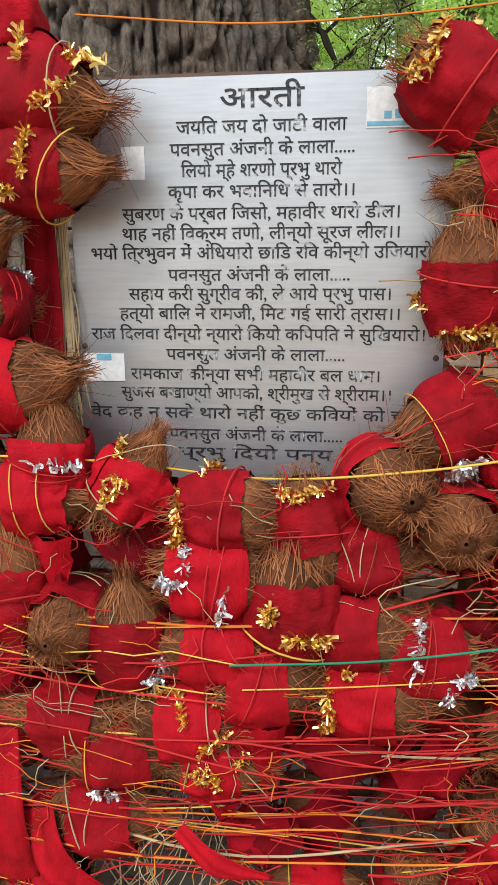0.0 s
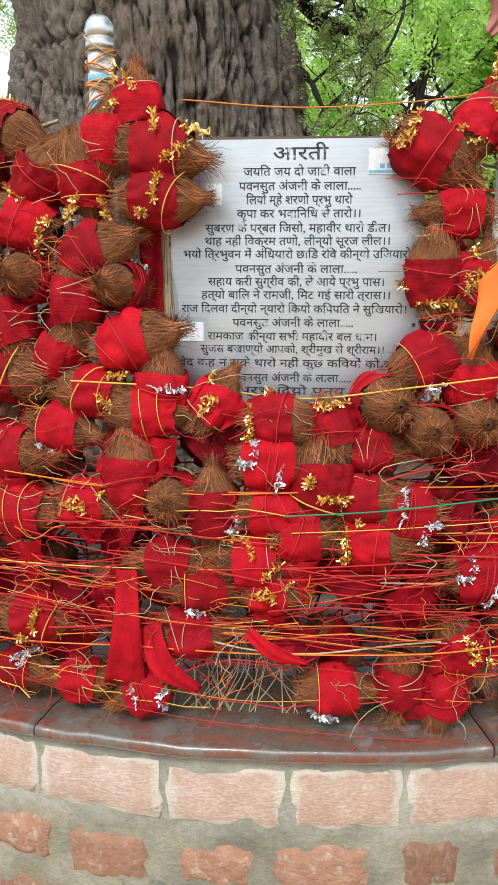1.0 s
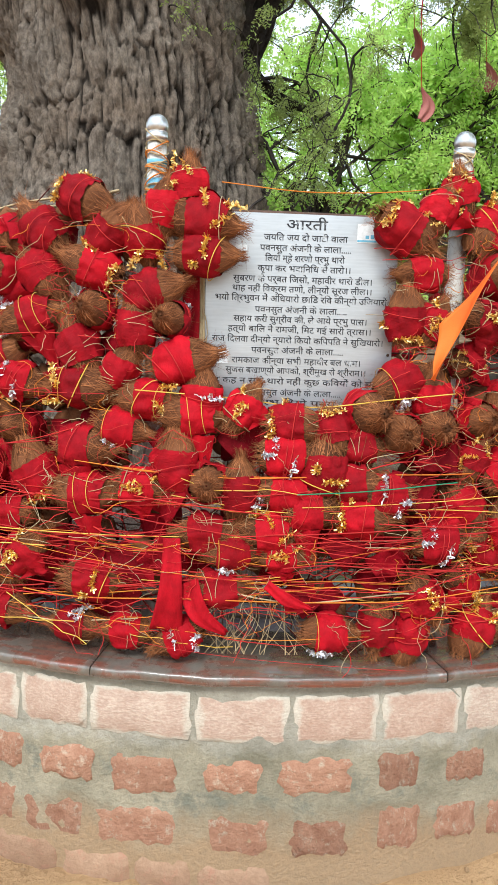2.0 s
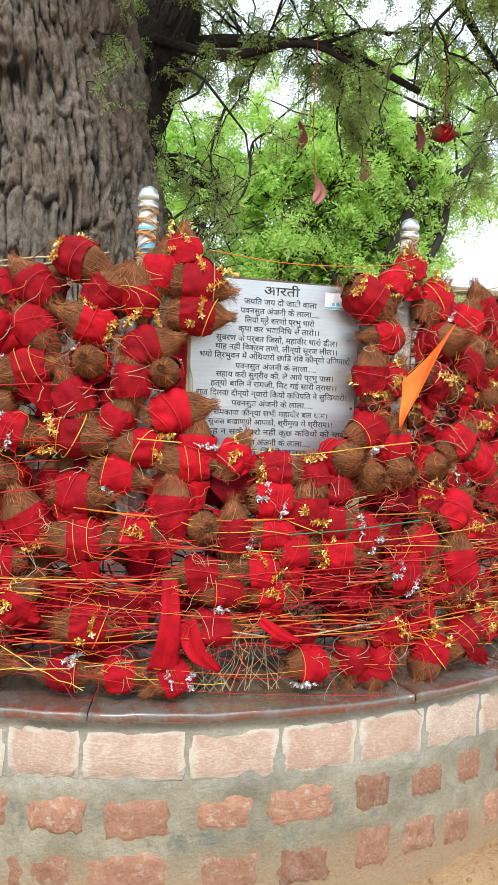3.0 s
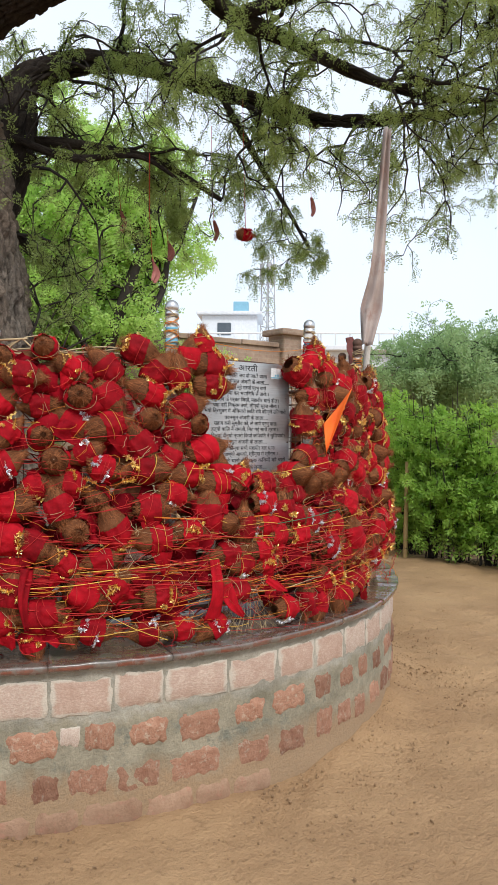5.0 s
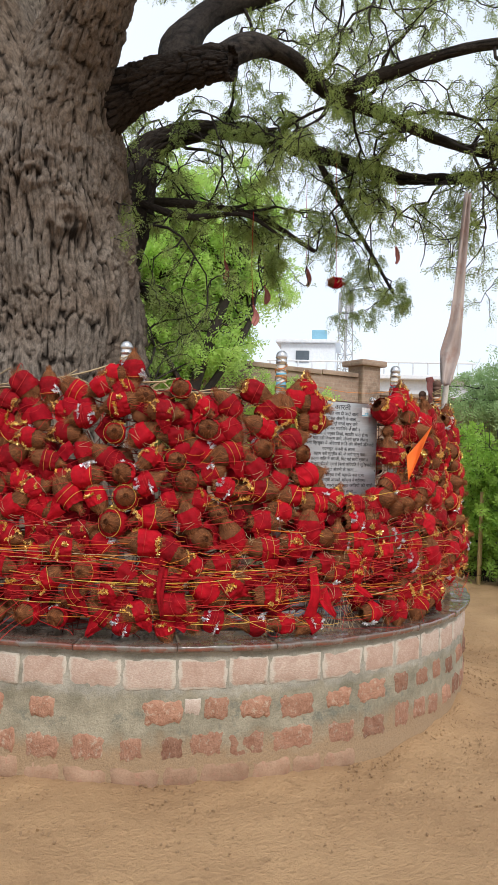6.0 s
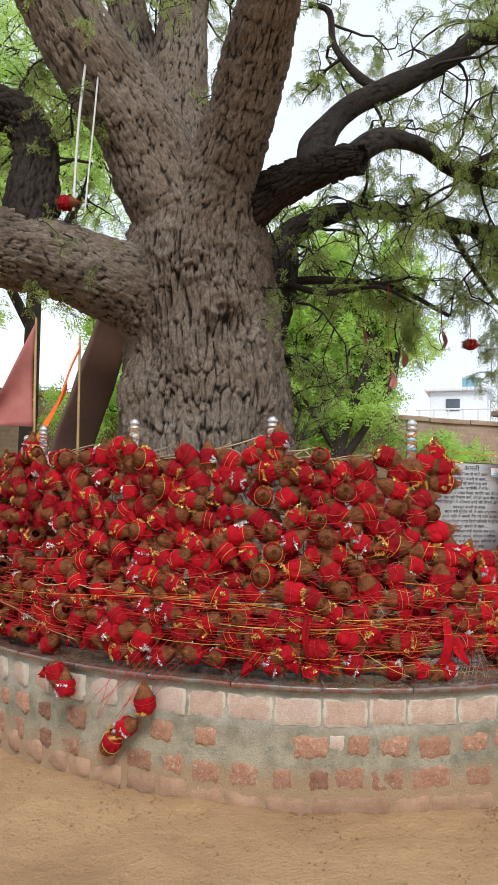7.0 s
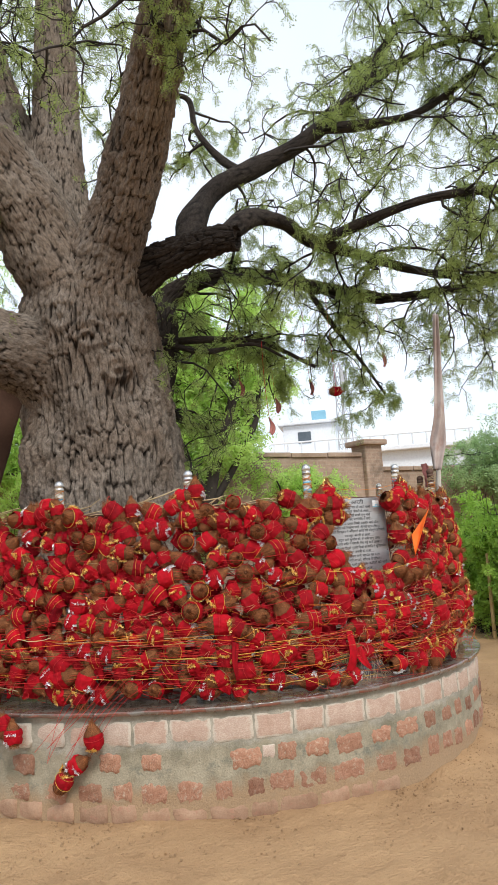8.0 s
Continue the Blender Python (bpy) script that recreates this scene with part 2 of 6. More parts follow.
def coping_material():
    """Wet red sandstone slab: streaks of red and grey-green that run along the curve."""
    m, n, l, b = shade("wet_red_coping")
    co = n.new("ShaderNodeTexCoord").outputs["Object"]
    xyz = n.new("ShaderNodeSeparateXYZ")
    l.new(co, xyz.inputs[0])
    ang = n.new("ShaderNodeMath")
    ang.operation = "ARCTAN2"
    l.new(xyz.outputs["X"], ang.inputs[0])
    l.new(xyz.outputs["Y"], ang.inputs[1])
    flat = n.new("ShaderNodeVectorMath")
    flat.operation = "MULTIPLY"
    flat.inputs[1].default_value = (1, 1, 0)
    l.new(co, flat.inputs[0])
    rad = n.new("ShaderNodeVectorMath")
    rad.operation = "LENGTH"
    l.new(flat.outputs[0], rad.inputs[0])
    polar = n.new("ShaderNodeCombineXYZ")
    l.new(ang.outputs[0], polar.inputs[0])
    l.new(rad.outputs["Value"], polar.inputs[1])
    l.new(xyz.outputs["Z"], polar.inputs[2])
    streak = noise_tex(n, l, polar.outputs[0], 1.0, 7, 0.65, (7.0, 42.0, 60.0))
    blot, fine = noise_tex(n, l, co, 7, 8, 0.65), noise_tex(n, l, co, 60, 7, 0.7)
    c = mixed(n, l, ramp(n, l, streak, 0.40, 0.60), (0.135, 0.115, 0.093), (0.25, 0.080, 0.052))
    c = mixed(n, l, ramp(n, l, blot, 0.48, 0.60), c, (0.185, 0.165, 0.138))
    c = mixed(n, l, ramp(n, l, fine, 0.30, 0.70), mixed(n, l, 0.45, c, (0.03, 0.022, 0.018)), c)
    l.new(c, b.inputs["Base Color"])
    l.new(mixed(n, l, ramp(n, l, blot, 0.40, 0.60), (0.10, 0.10, 0.10), (0.38, 0.38, 0.38)), b.inputs["Roughness"])
    b.inputs["Specular IOR Level"].default_value = 0.6
    b.inputs["Coat Weight"].default_value, b.inputs["Coat Roughness"].default_value = 0.6, 0.05
    bumped(n, l, b, fine, 0.35, 0.006)
    return m


def dressed_material():
    """Pale pink dressed sandstone, tooled, with a cream lime-washed margin."""
    m, n, l, b = shade("pink_sandstone")
    co = n.new("ShaderNodeTexCoord").outputs["Object"]
    shift = n.new("ShaderNodeMath")
    shift.operation = "MULTIPLY"
    shift.inputs[1].default_value = 9.0
    rnd = n.new("ShaderNodeObjectInfo").outputs["Random"]
    l.new(rnd, shift.inputs[0])
    own = n.new("ShaderNodeMapping")
    own.inputs["Scale"].default_value = (0.28, 0.02, 0.14)
    l.new(shift.outputs[0], own.inputs["Location"])
    l.new(co, own.inputs["Vector"])
    p = own.outputs["Vector"]
    tool, fine, blot = noise_tex(n, l, p, 75, 3, 0.5, (1.0, 1.0, 2.2)), noise_tex(n, l, p, 150, 8, 0.7), noise_tex(n, l, p, 17, 8, 0.65)
    c = mixed(n, l, ramp(n, l, blot, 0.35, 0.65), (0.47, 0.335, 0.25), (0.60, 0.478, 0.375))
    c = mixed(n, l, rnd, mixed(n, l, 0.25, c, (0.42, 0.22, 0.16)), mixed(n, l, 0.45, c, (0.62, 0.56, 0.48)))
    c = mixed(n, l, ramp(n, l, tool, 0.42, 0.62), mixed(n, l, 0.30, c, (0.30, 0.14, 0.10)), c)
    xyz = n.new("ShaderNodeSeparateXYZ")
    l.new(co, xyz.inputs[0])
    rim = None
    for axis in ("X", "Z"):
        a = n.new("ShaderNodeMath")
        a.operation = "ABSOLUTE"
        l.new(xyz.outputs[axis], a.inputs[0])
        if rim is None:
            rim = a.outputs[0]
        else:
            mx = n.new("ShaderNodeMath")
            mx.operation = "MAXIMUM"
            l.new(rim, mx.inputs[0])
            l.new(a.outputs[0], mx.inputs[1])
            rim = mx.outputs[0]
    uneven = n.new("ShaderNodeMath")
    uneven.operation = "MULTIPLY_ADD"
    l.new(blot, uneven.inputs[0])
    uneven.inputs[1].default_value = 0.22
    l.new(rim, uneven.inputs[2])
    c = mixed(n, l, ramp(n, l, uneven.outputs[0], 0.515, 0.575), c, (0.56, 0.50, 0.41))
    c = mixed(n, l, ramp(n, l, fine, 0.28, 0.66), mixed(n, l, 0.35, c, (0.20, 0.15, 0.11)), c)
    l.new(c, b.inputs["Base Color"])
    b.inputs["Roughness"].default_value = 0.85
    bumped(n, l, b, tool, 0.55, 0.006)
    return m


M_SAND = soil_material("sandy_soil", (0.385, 0.235, 0.12), (0.56, 0.362, 0.19), (0.20, 0.112, 0.055))
M_CLOD = soil_material("damp_soil_clod", (0.29, 0.18, 0.098), (0.44, 0.29, 0.162), (0.17, 0.10, 0.055))
M_COPING = coping_material()
M_SLAB = surface("wet_stone_slab", (0.09, 0.05, 0.04), (0.17, 0.115, 0.10), 40, 4, 0.12, 0.15, 0.004, stain=(0.20, 0.18, 0.15), stain_at=(0.50, 0.64))
def plaster_material():
    """Cement plaster, pale above, with a sandy mud splash along its foot."""
    m, n, l, b = shade("cement_plaster")
    co = n.new("ShaderNodeTexCoord").outputs["Object"]
    fine, wide, blot = noise_tex(n, l, co, 70, 8, 0.7), noise_tex(n, l, co, 5, 6, 0.65), noise_tex(n, l, co, 9, 9, 0.7)
    c = mixed(n, l, ramp(n, l, wide, 0.36, 0.62), (0.205, 0.185, 0.125), (0.40, 0.352, 0.25))
    c = mixed(n, l, ramp(n, l, blot, 0.55, 0.66), c, (0.19, 0.19, 0.145))
    xyz = n.new("ShaderNodeSeparateXYZ")
    l.new(co, xyz.inputs[0])
    up = n.new("ShaderNodeMath")
    up.operation = "MULTIPLY_ADD"
    l.new(wide, up.inputs[0])
    up.inputs[1].default_value = 0.35
    l.new(xyz.outputs["Z"], up.inputs[2])
    c = mixed(n, l, ramp(n, l, up.outputs[0], 0.31, 0.46), (0.37, 0.245, 0.138), c)
    lime = n.new("ShaderNodeMath")
    lime.operation = "MULTIPLY_ADD"
    l.new(blot, lime.inputs[0])
    lime.inputs[1].default_value = 0.24
    l.new(xyz.outputs["Z"], lime.inputs[2])
    c = mixed(n, l, ramp(n, l, lime.outputs[0], 0.575, 0.625), c, mixed(n, l, ramp(n, l, wide, 0.35, 0.62), (0.27, 0.255, 0.20), (0.46, 0.425, 0.345)))
    c = mixed(n, l, ramp(n, l, fine, 0.3, 0.7), mixed(n, l, 0.35, c, (0.12, 0.11, 0.08)), c)
    l.new(c, b.inputs["Base Color"])
    b.inputs["Roughness"].default_value = 0.92
    bumped(n, l, b, fine, 0.8, 0.012)
    return m


M_MORTAR = plaster_material()
M_BLOCK = dressed_material()
M_RUBBLE = surface("rubble_stone", (0.29, 0.125, 0.072), (0.47, 0.262, 0.17), 55, 18, 0.9, 1.0, 0.012, stain=(0.46, 0.39, 0.29), stain_at=(0.54, 0.66), vary=0.45, size=(0.24, 0.02, 0.14))
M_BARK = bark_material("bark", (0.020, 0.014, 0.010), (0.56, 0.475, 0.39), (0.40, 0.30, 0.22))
M_MUDBRICK = surface("muddy_brick", (0.32, 0.185, 0.112), (0.47, 0.305, 0.198), 80, 14, 0.95, 0.8, 0.008, stain=(0.38, 0.19, 0.125), stain_at=(0.55, 0.68), vary=0.25, size=(0.22, 0.03, 0.13))
M_OLD_THREAD = surface("old_thread", (0.10, 0.012, 0.010), (0.30, 0.03, 0.02), 200, 9, 0.9, 0.3, 0.002, vary=0.5, island=True)
# Darker copy of the same tree's bark, its shaded side put into the colour.
M_DARK_SHADED_BARK = bark_material("dark_shaded_bark", (0.008, 0.006, 0.005), (0.105, 0.083, 0.067), (0.06, 0.045, 0.035))
M_TWIG = surface("twig_bark", (0.016, 0.012, 0.010), (0.048, 0.037, 0.030), 60, 5, 0.9, 0.4, 0.004)
M_LEAF = leaf_material("feathery_leaf", (0.17, 0.235, 0.062), (0.29, 0.355, 0.105), 0.42)
M_LEAF_FAR = leaf_material("bright_leaf", (0.245, 0.44, 0.09), (0.43, 0.63, 0.165), 0.62)
M_LEAF_HEDGE = leaf_material("hedge_leaf", (0.11, 0.24, 0.03), (0.30, 0.46, 0.075), 0.45)
M_LEAF_GREY = leaf_material("greyish_leaf", (0.16, 0.26, 0.10), (0.27, 0.38, 0.17), 0.45)
M_CLOTH = surface("red_cotton", (0.22, 0.002, 0.007), (0.50, 0.004, 0.014), 75, 22, 0.75, 0.8, 0.007, stretch=(1.0, 0.4, 0.4), vary=0.45, spec=0.15)
M_CLOTH_ISLAND = surface("red_cotton_far", (0.17, 0.002, 0.007), (0.40, 0.005, 0.016), 75, 22, 0.8, 0.7, 0.006, vary=0.55, island=True, spec=0.12)
M_HUSK = surface("coconut_husk", (0.055, 0.020, 0.009), (0.29, 0.115, 0.050), 90, 14, 0.9, 1.0, 0.006, stretch=(0.2, 1, 1), vary=0.30, spec=0.15)
M_FIBRE = surface("coir_fibre", (0.14, 0.043, 0.015), (0.44, 0.172, 0.068), 200, 20, 0.85, 0.1, 0.001, vary=0.5, island=True, spec=0.15)
M_GOLD = surface("gold_tinsel", (0.95, 0.62, 0.16), (1.0, 0.80, 0.36), 80, 30, 0.34, 0.1, 0.001, metal=1.0)
M_SILVER = surface("silver_tinsel", (0.86, 0.86, 0.88), (0.97, 0.97, 0.98), 80, 30, 0.34, 0.1, 0.001, metal=1.0)
M_THREAD_R = surface("red_thread", (0.42, 0.010, 0.015), (0.62, 0.03, 0.02), 300, 9, 0.8, 0.2, 0.001, vary=0.3, island=True)
M_THREAD_O = surface("orange_thread", (0.70, 0.16, 0.015), (0.80, 0.30, 0.03), 300, 9, 0.8, 0.2, 0.001, vary=0.3, island=True)
M_THREAD_Y = surface("yellow_thread", (0.72, 0.38, 0.03), (0.80, 0.55, 0.12), 300, 9, 0.8, 0.2, 0.001, vary=0.3, island=True)
M_THREAD_P = surface("pale_rope", (0.40, 0.28, 0.14), (0.62, 0.50, 0.30), 200, 9, 0.9, 0.3, 0.002, vary=0.3, island=True)
M_THREAD_G = surface("green_thread", (0.01, 0.20, 0.10), (0.02, 0.30, 0.16), 300, 9, 0.8, 0.2, 0.001)
M_STEEL = surface("brushed_steel", (0.52, 0.54, 0.55), (0.62, 0.64, 0.65), 160, 5, 0.36, 0.08, 0.001, metal=0.75, stretch=(0.06, 1, 1), stain=(0.42, 0.43, 0.42), stain_at=(0.60, 0.78))
M_INK = surface("black_paint", (0.012, 0.012, 0.014), (0.03, 0.03, 0.035), 120, 20, 0.5, 0.1, 0.001, stain=(0.34, 0.35, 0.35), stain_at=(0.56, 0.62))
M_PAPER = surface("worn_paper", (0.66, 0.68, 0.68), (0.80, 0.82, 0.82), 120, 30, 0.7, 0.2, 0.001)
M_BLUE = surface("blue_print", (0.12, 0.38, 0.55), (0.22, 0.50, 0.65), 120, 30, 0.6, 0.1, 0.001)
M_PIPE = surface("painted_pipe", (0.55, 0.52, 0.46), (0.72, 0.70, 0.65), 80, 12, 0.45, 0.2, 0.002, stain=(0.28, 0.17, 0.09), stain_at=(0.55, 0.66))
M_KNOB = surface("steel_knob", (0.62, 0.62, 0.62), (0.78, 0.78, 0.78), 90, 20, 0.3, 0.1, 0.001, metal=0.9)
M_IRON = surface("rusty_iron", (0.09, 0.05, 0.035), (0.17, 0.10, 0.07), 80, 10, 0.75, 0.4, 0.002, metal=0.3)
M_ORANGE = surface("saffron_cloth", (0.80, 0.12, 0.012), (0.88, 0.20, 0.02), 500, 6, 0.75, 0.2, 0.001)
M_WHITE_CLOTH = surface("faded_white_cloth", (0.38, 0.29, 0.255), (0.58, 0.51, 0.47), 300, 3, 0.85, 0.2, 0.002, stain=(0.36, 0.24, 0.20), stain_at=(0.52, 0.7))
M_FADED = surface("faded_red_cloth", (0.36, 0.11, 0.10), (0.48, 0.20, 0.17), 300, 4, 0.85, 0.2, 0.002)
M_OLD_WALL = surface("old_plaster_wall", (0.28, 0.205, 0.155), (0.48, 0.38, 0.30), 12, 0.9, 0.95, 0.6, 0.03, stain=(0.18, 0.14, 0.11), stain_at=(0.52, 0.68))
_n, _l = M_OLD_WALL.node_tree.nodes, M_OLD_WALL.node_tree.links
_bsdf = _n["Principled BSDF"]
_brick = _n.new("ShaderNodeTexBrick")
_brick.inputs["Scale"].default_value, _brick.inputs["Brick Width"].default_value, _brick.inputs["Row Height"].default_value = 1.0, 0.30, 0.10
_brick.inputs["Mortar Size"].default_value = 0.012
_brick.inputs["Color1"].default_value, _brick.inputs["Color2"].default_value, _brick.inputs["Mortar"].default_value = (0.75, 0.6, 0.5, 1), (1.0, 0.85, 0.75, 1), (1.0, 1.0, 0.95, 1)
_sw = _n.new("ShaderNodeMapping")
_sw.inputs["Rotation"].default_value = (radians(90), 0, 0)
_l.new(_n.new("ShaderNodeTexCoord").outputs["Object"], _sw.inputs["Vector"])
_l.new(_sw.outputs["Vector"], _brick.inputs["Vector"])
_old = _bsdf.inputs["Base Color"].links[0].from_socket
_l.new(mixed(_n, _l, 0.45, _old, _brick.outputs["Color"], "MULTIPLY"), _bsdf.inputs["Base Color"])
M_WHITEWASH = surface("white_paint", (0.70, 0.74, 0.78), (0.80, 0.83, 0.86), 8, 0.4, 0.8, 0.1, 0.01)
M_WINDOW = surface("dark_glass", (0.08, 0.10, 0.12), (0.14, 0.16, 0.18), 5, 0.5, 0.15, 0.0, 0.001)
M_TOWER = surface("grey_steel", (0.45, 0.47, 0.50), (0.55, 0.57, 0.60), 8, 0.4, 0.6, 0.1, 0.005, metal=0.2)
M_TANK = surface("blue_tank", (0.20, 0.42, 0.55), (0.26, 0.50, 0.62), 8, 0.6, 0.5, 0.1, 0.005)
M_BAMBOO = surface("bamboo", (0.40, 0.26, 0.11), (0.54, 0.38, 0.18), 60, 8, 0.7, 0.3, 0.002)
M_PROP = surface("brown_stone_prop", (0.12, 0.065, 0.045), (0.18, 0.10, 0.07), 30, 3, 0.85, 0.4, 0.006)

# ---------------------------------------------------------------- ground
def spaced(lo, hi, fine, n_fine, grow):
    a = list(np.linspace(lo, hi, n_fine))
    step = fine
    while a[-1] < 1500:
        step *= grow
        a.append(a[-1] + step)
    step = fine
    while a[0] > -1500:
        step *= grow
        a.insert(0, a[0] - step)
    return np.array(a)


def sand_bank(r, theta):
    """Sand banked up against the platform's foot, higher round its right side."""
    side = 0.014 + 0.085 * np.clip((np.asarray(theta, float) - 6) / 26, 0, 1)
    return side * np.exp(-(np.maximum(0, np.asarray(r, float) - R_WALL) / 0.15) ** 2)


gx, gy = spaced(-7.0, 7.5, 0.05, 300, 1.25), spaced(-4.5, 7.0, 0.05, 240, 1.25)
gxx, gyy = np.meshgrid(gx, gy, indexing="ij")
gp = np.stack([gxx.ravel(), gyy.ravel(), np.zeros(gxx.size)], -1)
near = np.exp(-(np.hypot(gp[:, 0], gp[:, 1] - 2) / 12) ** 4)
gp[:, 2] = near * ((vnoise(gp * 0.6) - 0.5) * 0.05 + (vnoise(gp * 3.1 + 7) - 0.5) * 0.03 + (vnoise(gp * 7 + 3) - 0.5) * 0.020 + (vnoise(gp * 15 + 5) - 0.5) * 0.012)
rad = np.hypot(gp[:, 0] - CX, gp[:, 1] - CY)
gth = np.degrees(np.arctan2(gp[:, 0] - CX, CY - gp[:, 1]))
gp[:, 2] += near * sand_bank(rad / swell(gth), gth) * (0.7 + 0.6 * vnoise(gp * 2.3))
gp[:, 2] -= 0.012
ni, nj = len(gx), len(gy)
ii, jj = np.meshgrid(np.arange(ni - 1), np.arange(nj - 1), indexing="ij")
gq = np.stack([ii * nj + jj, (ii + 1) * nj + jj, (ii + 1) * nj + jj + 1, ii * nj + jj + 1], -1).reshape(-1, 4)
ground = put_mesh("ground", raw_mesh("ground", gp, gq), M_SAND)
tagged(ground, "trodden sandy bare earth with small clods", "ground", kind="structure")

bm = bmesh.new()
bmesh.ops.create_icosphere(bm, subdivisions=1, radius=1.0)
ico_v = np.array([q.co for q in bm.verts])
ico_f = np.array([[q.index for q in face.verts] for face in bm.faces])
bm.free()


def clods(count, far, lo, hi, mat, label):
    """Crumbs of earth scattered over the ground round the platform, thicker towards its foot."""
    out = []
    for _ in range(count):
        a, r = rng.uniform(-110, 85), R_WALL + abs(rng.normal(0, far)) + 0.03
        p, s = ring(a, r), lo + (hi - lo) * rng.random() ** 3
        v = ico_v * rng.uniform(0.6, 1.3, 3) * s * (1 + rng.normal(0, 0.12, (len(ico_v), 1)))
        lift = 0.5 * (vnoise(np.array([[p.x * 0.6, p.y * 0.6, 0.0]]))[0] - 0.5) * 0.05
        out.append((v + np.array([p.x, p.y, lift + s * 0.25 - 0.006 + sand_bank(r, a)]), ico_f))
    v, f = join_arrays(out)
    tagged(put_mesh("clods", raw_mesh("clods", v, f, False), mat), label, "gravel", kind="stuff")


clods(2600, 1.5, 0.002, 0.008, M_SAND, "small clods and pebbles of dry earth")
clods(4200, 0.40, 0.002, 0.0095, M_CLOD, "damp brown crumbs of earth along the platform's foot")

# ---------------------------------------------------------------- round platform
platform = thing("platform", (CX, CY, 0), "round stone platform with plastered block wall around a tree", "platform", kind="structure")


def lathe(profile, sides=180, rough=0.0, freq=6.0):
    """A body turned about the platform's middle, local to it."""
    pr = np.array(profile, float)
    a = np.arange(sides) * 2 * math.pi / sides
    wide = swell(np.degrees(a))[:, None] * pr[None, :, 0]
    v = np.stack([wide * np.sin(a)[:, None], -wide * np.cos(a)[:, None], np.broadcast_to(pr[None, :, 1], (sides, len(pr)))], -1).reshape(-1, 3)
    if rough:
        d = (vnoise(v * freq) - 0.5) * rough + (vnoise(v * freq * 3.3) - 0.5) * rough * 0.5
        k = np.hypot(v[:, 0], v[:, 1])[:, None]
        v[:, :2] += v[:, :2] / np.maximum(k, 0.1) * d[:, None]
    i, j = np.meshgrid(np.arange(sides), np.arange(len(pr) - 1), indexing="ij")
    k = (i + 1) % sides
    n = len(pr)
    return v, np.stack([i * n + j, k * n + j, k * n + j + 1, i * n + j + 1], -1).reshape(-1, 4)


wall_profile = [(R_WALL + 0.012, -0.12)] + [(R_WALL + 0.012 - 0.014 * min(1, z / 0.5), z) for z in np.linspace(0.0, 0.718, 24)]
put_mesh("wall_body", raw_mesh("wall_body", *lathe(wall_profile, 420, 0.012, 9)), M_MORTAR, platform, "grey-green cement plaster with earth stains")
put_mesh("platform_top", raw_mesh("platform_top", *lathe([(R_COPING - 0.35, Z_TOP - 0.02), (R_COPING - 0.36, Z_TOP - 0.004), (1.6, Z_TOP - 0.003), (0.02, Z_TOP + 0.01)], 160, 0.0)), M_SLAB, platform, "damp dark stone paving")


def coping_stone(a0, a1):
    """One curved coping slab with a rounded nose, between two angles."""
    nose = [(R_COPING - 0.35, Z_TOP - 0.03), (R_COPING - 0.35, Z_TOP), (R_COPING - 0.10, Z_TOP + 0.001), (R_COPING - 0.012, Z_TOP)]
    nose += [(R_COPING - 0.009 + 0.009 * math.sin(k), Z_TOP - 0.010 + 0.010 * math.cos(k)) for k in np.linspace(0.2, 1.5, 4)]
    nose += [(R_COPING, Z_TOP - 0.022), (R_COPING - 0.006, Z_TOP - 0.032), (R_WALL - 0.03, Z_TOP - 0.033)]
    steps = 24
    v, f = [], []
    n = len(nose)
    for k in range(steps + 1):
        deg = a0 + (a1 - a0) * k / steps
        a, grow_by = radians(deg), float(swell(deg))
        for r, z in nose:
            v.append((grow_by * r * math.sin(a), -grow_by * r * math.cos(a), z))
    v = np.array(v)
    v += (np.stack([vnoise(v * 14), vnoise(v * 14 + 5), vnoise(v * 14 + 9)], -1) - 0.5) * 0.008
    for k in range(steps):
        for j in range(n):
            f.append((k * n + j, (k + 1) * n + j, (k + 1) * n + (j + 1) % n, k * n + (j + 1) % n))
    caps = [tuple(range(n - 1, -1, -1)), tuple(range(steps * n, steps * n + n))]
    me = bpy.data.meshes.new("coping_stone")
    me.from_pydata(v.tolist(), [], f + caps)
    me.polygons.foreach_set("use_smooth", np.full(len(me.polygons), True))
    return me


edge = -11.6
for k in range(29):
    a0 = edge + (k - 10) * 12.42
    if k == 11:
        continue
    put_mesh("coping_stone", coping_stone(a0 + 0.035, a0 + (24.8 if k == 10 else 12.385)), M_COPING, platform)


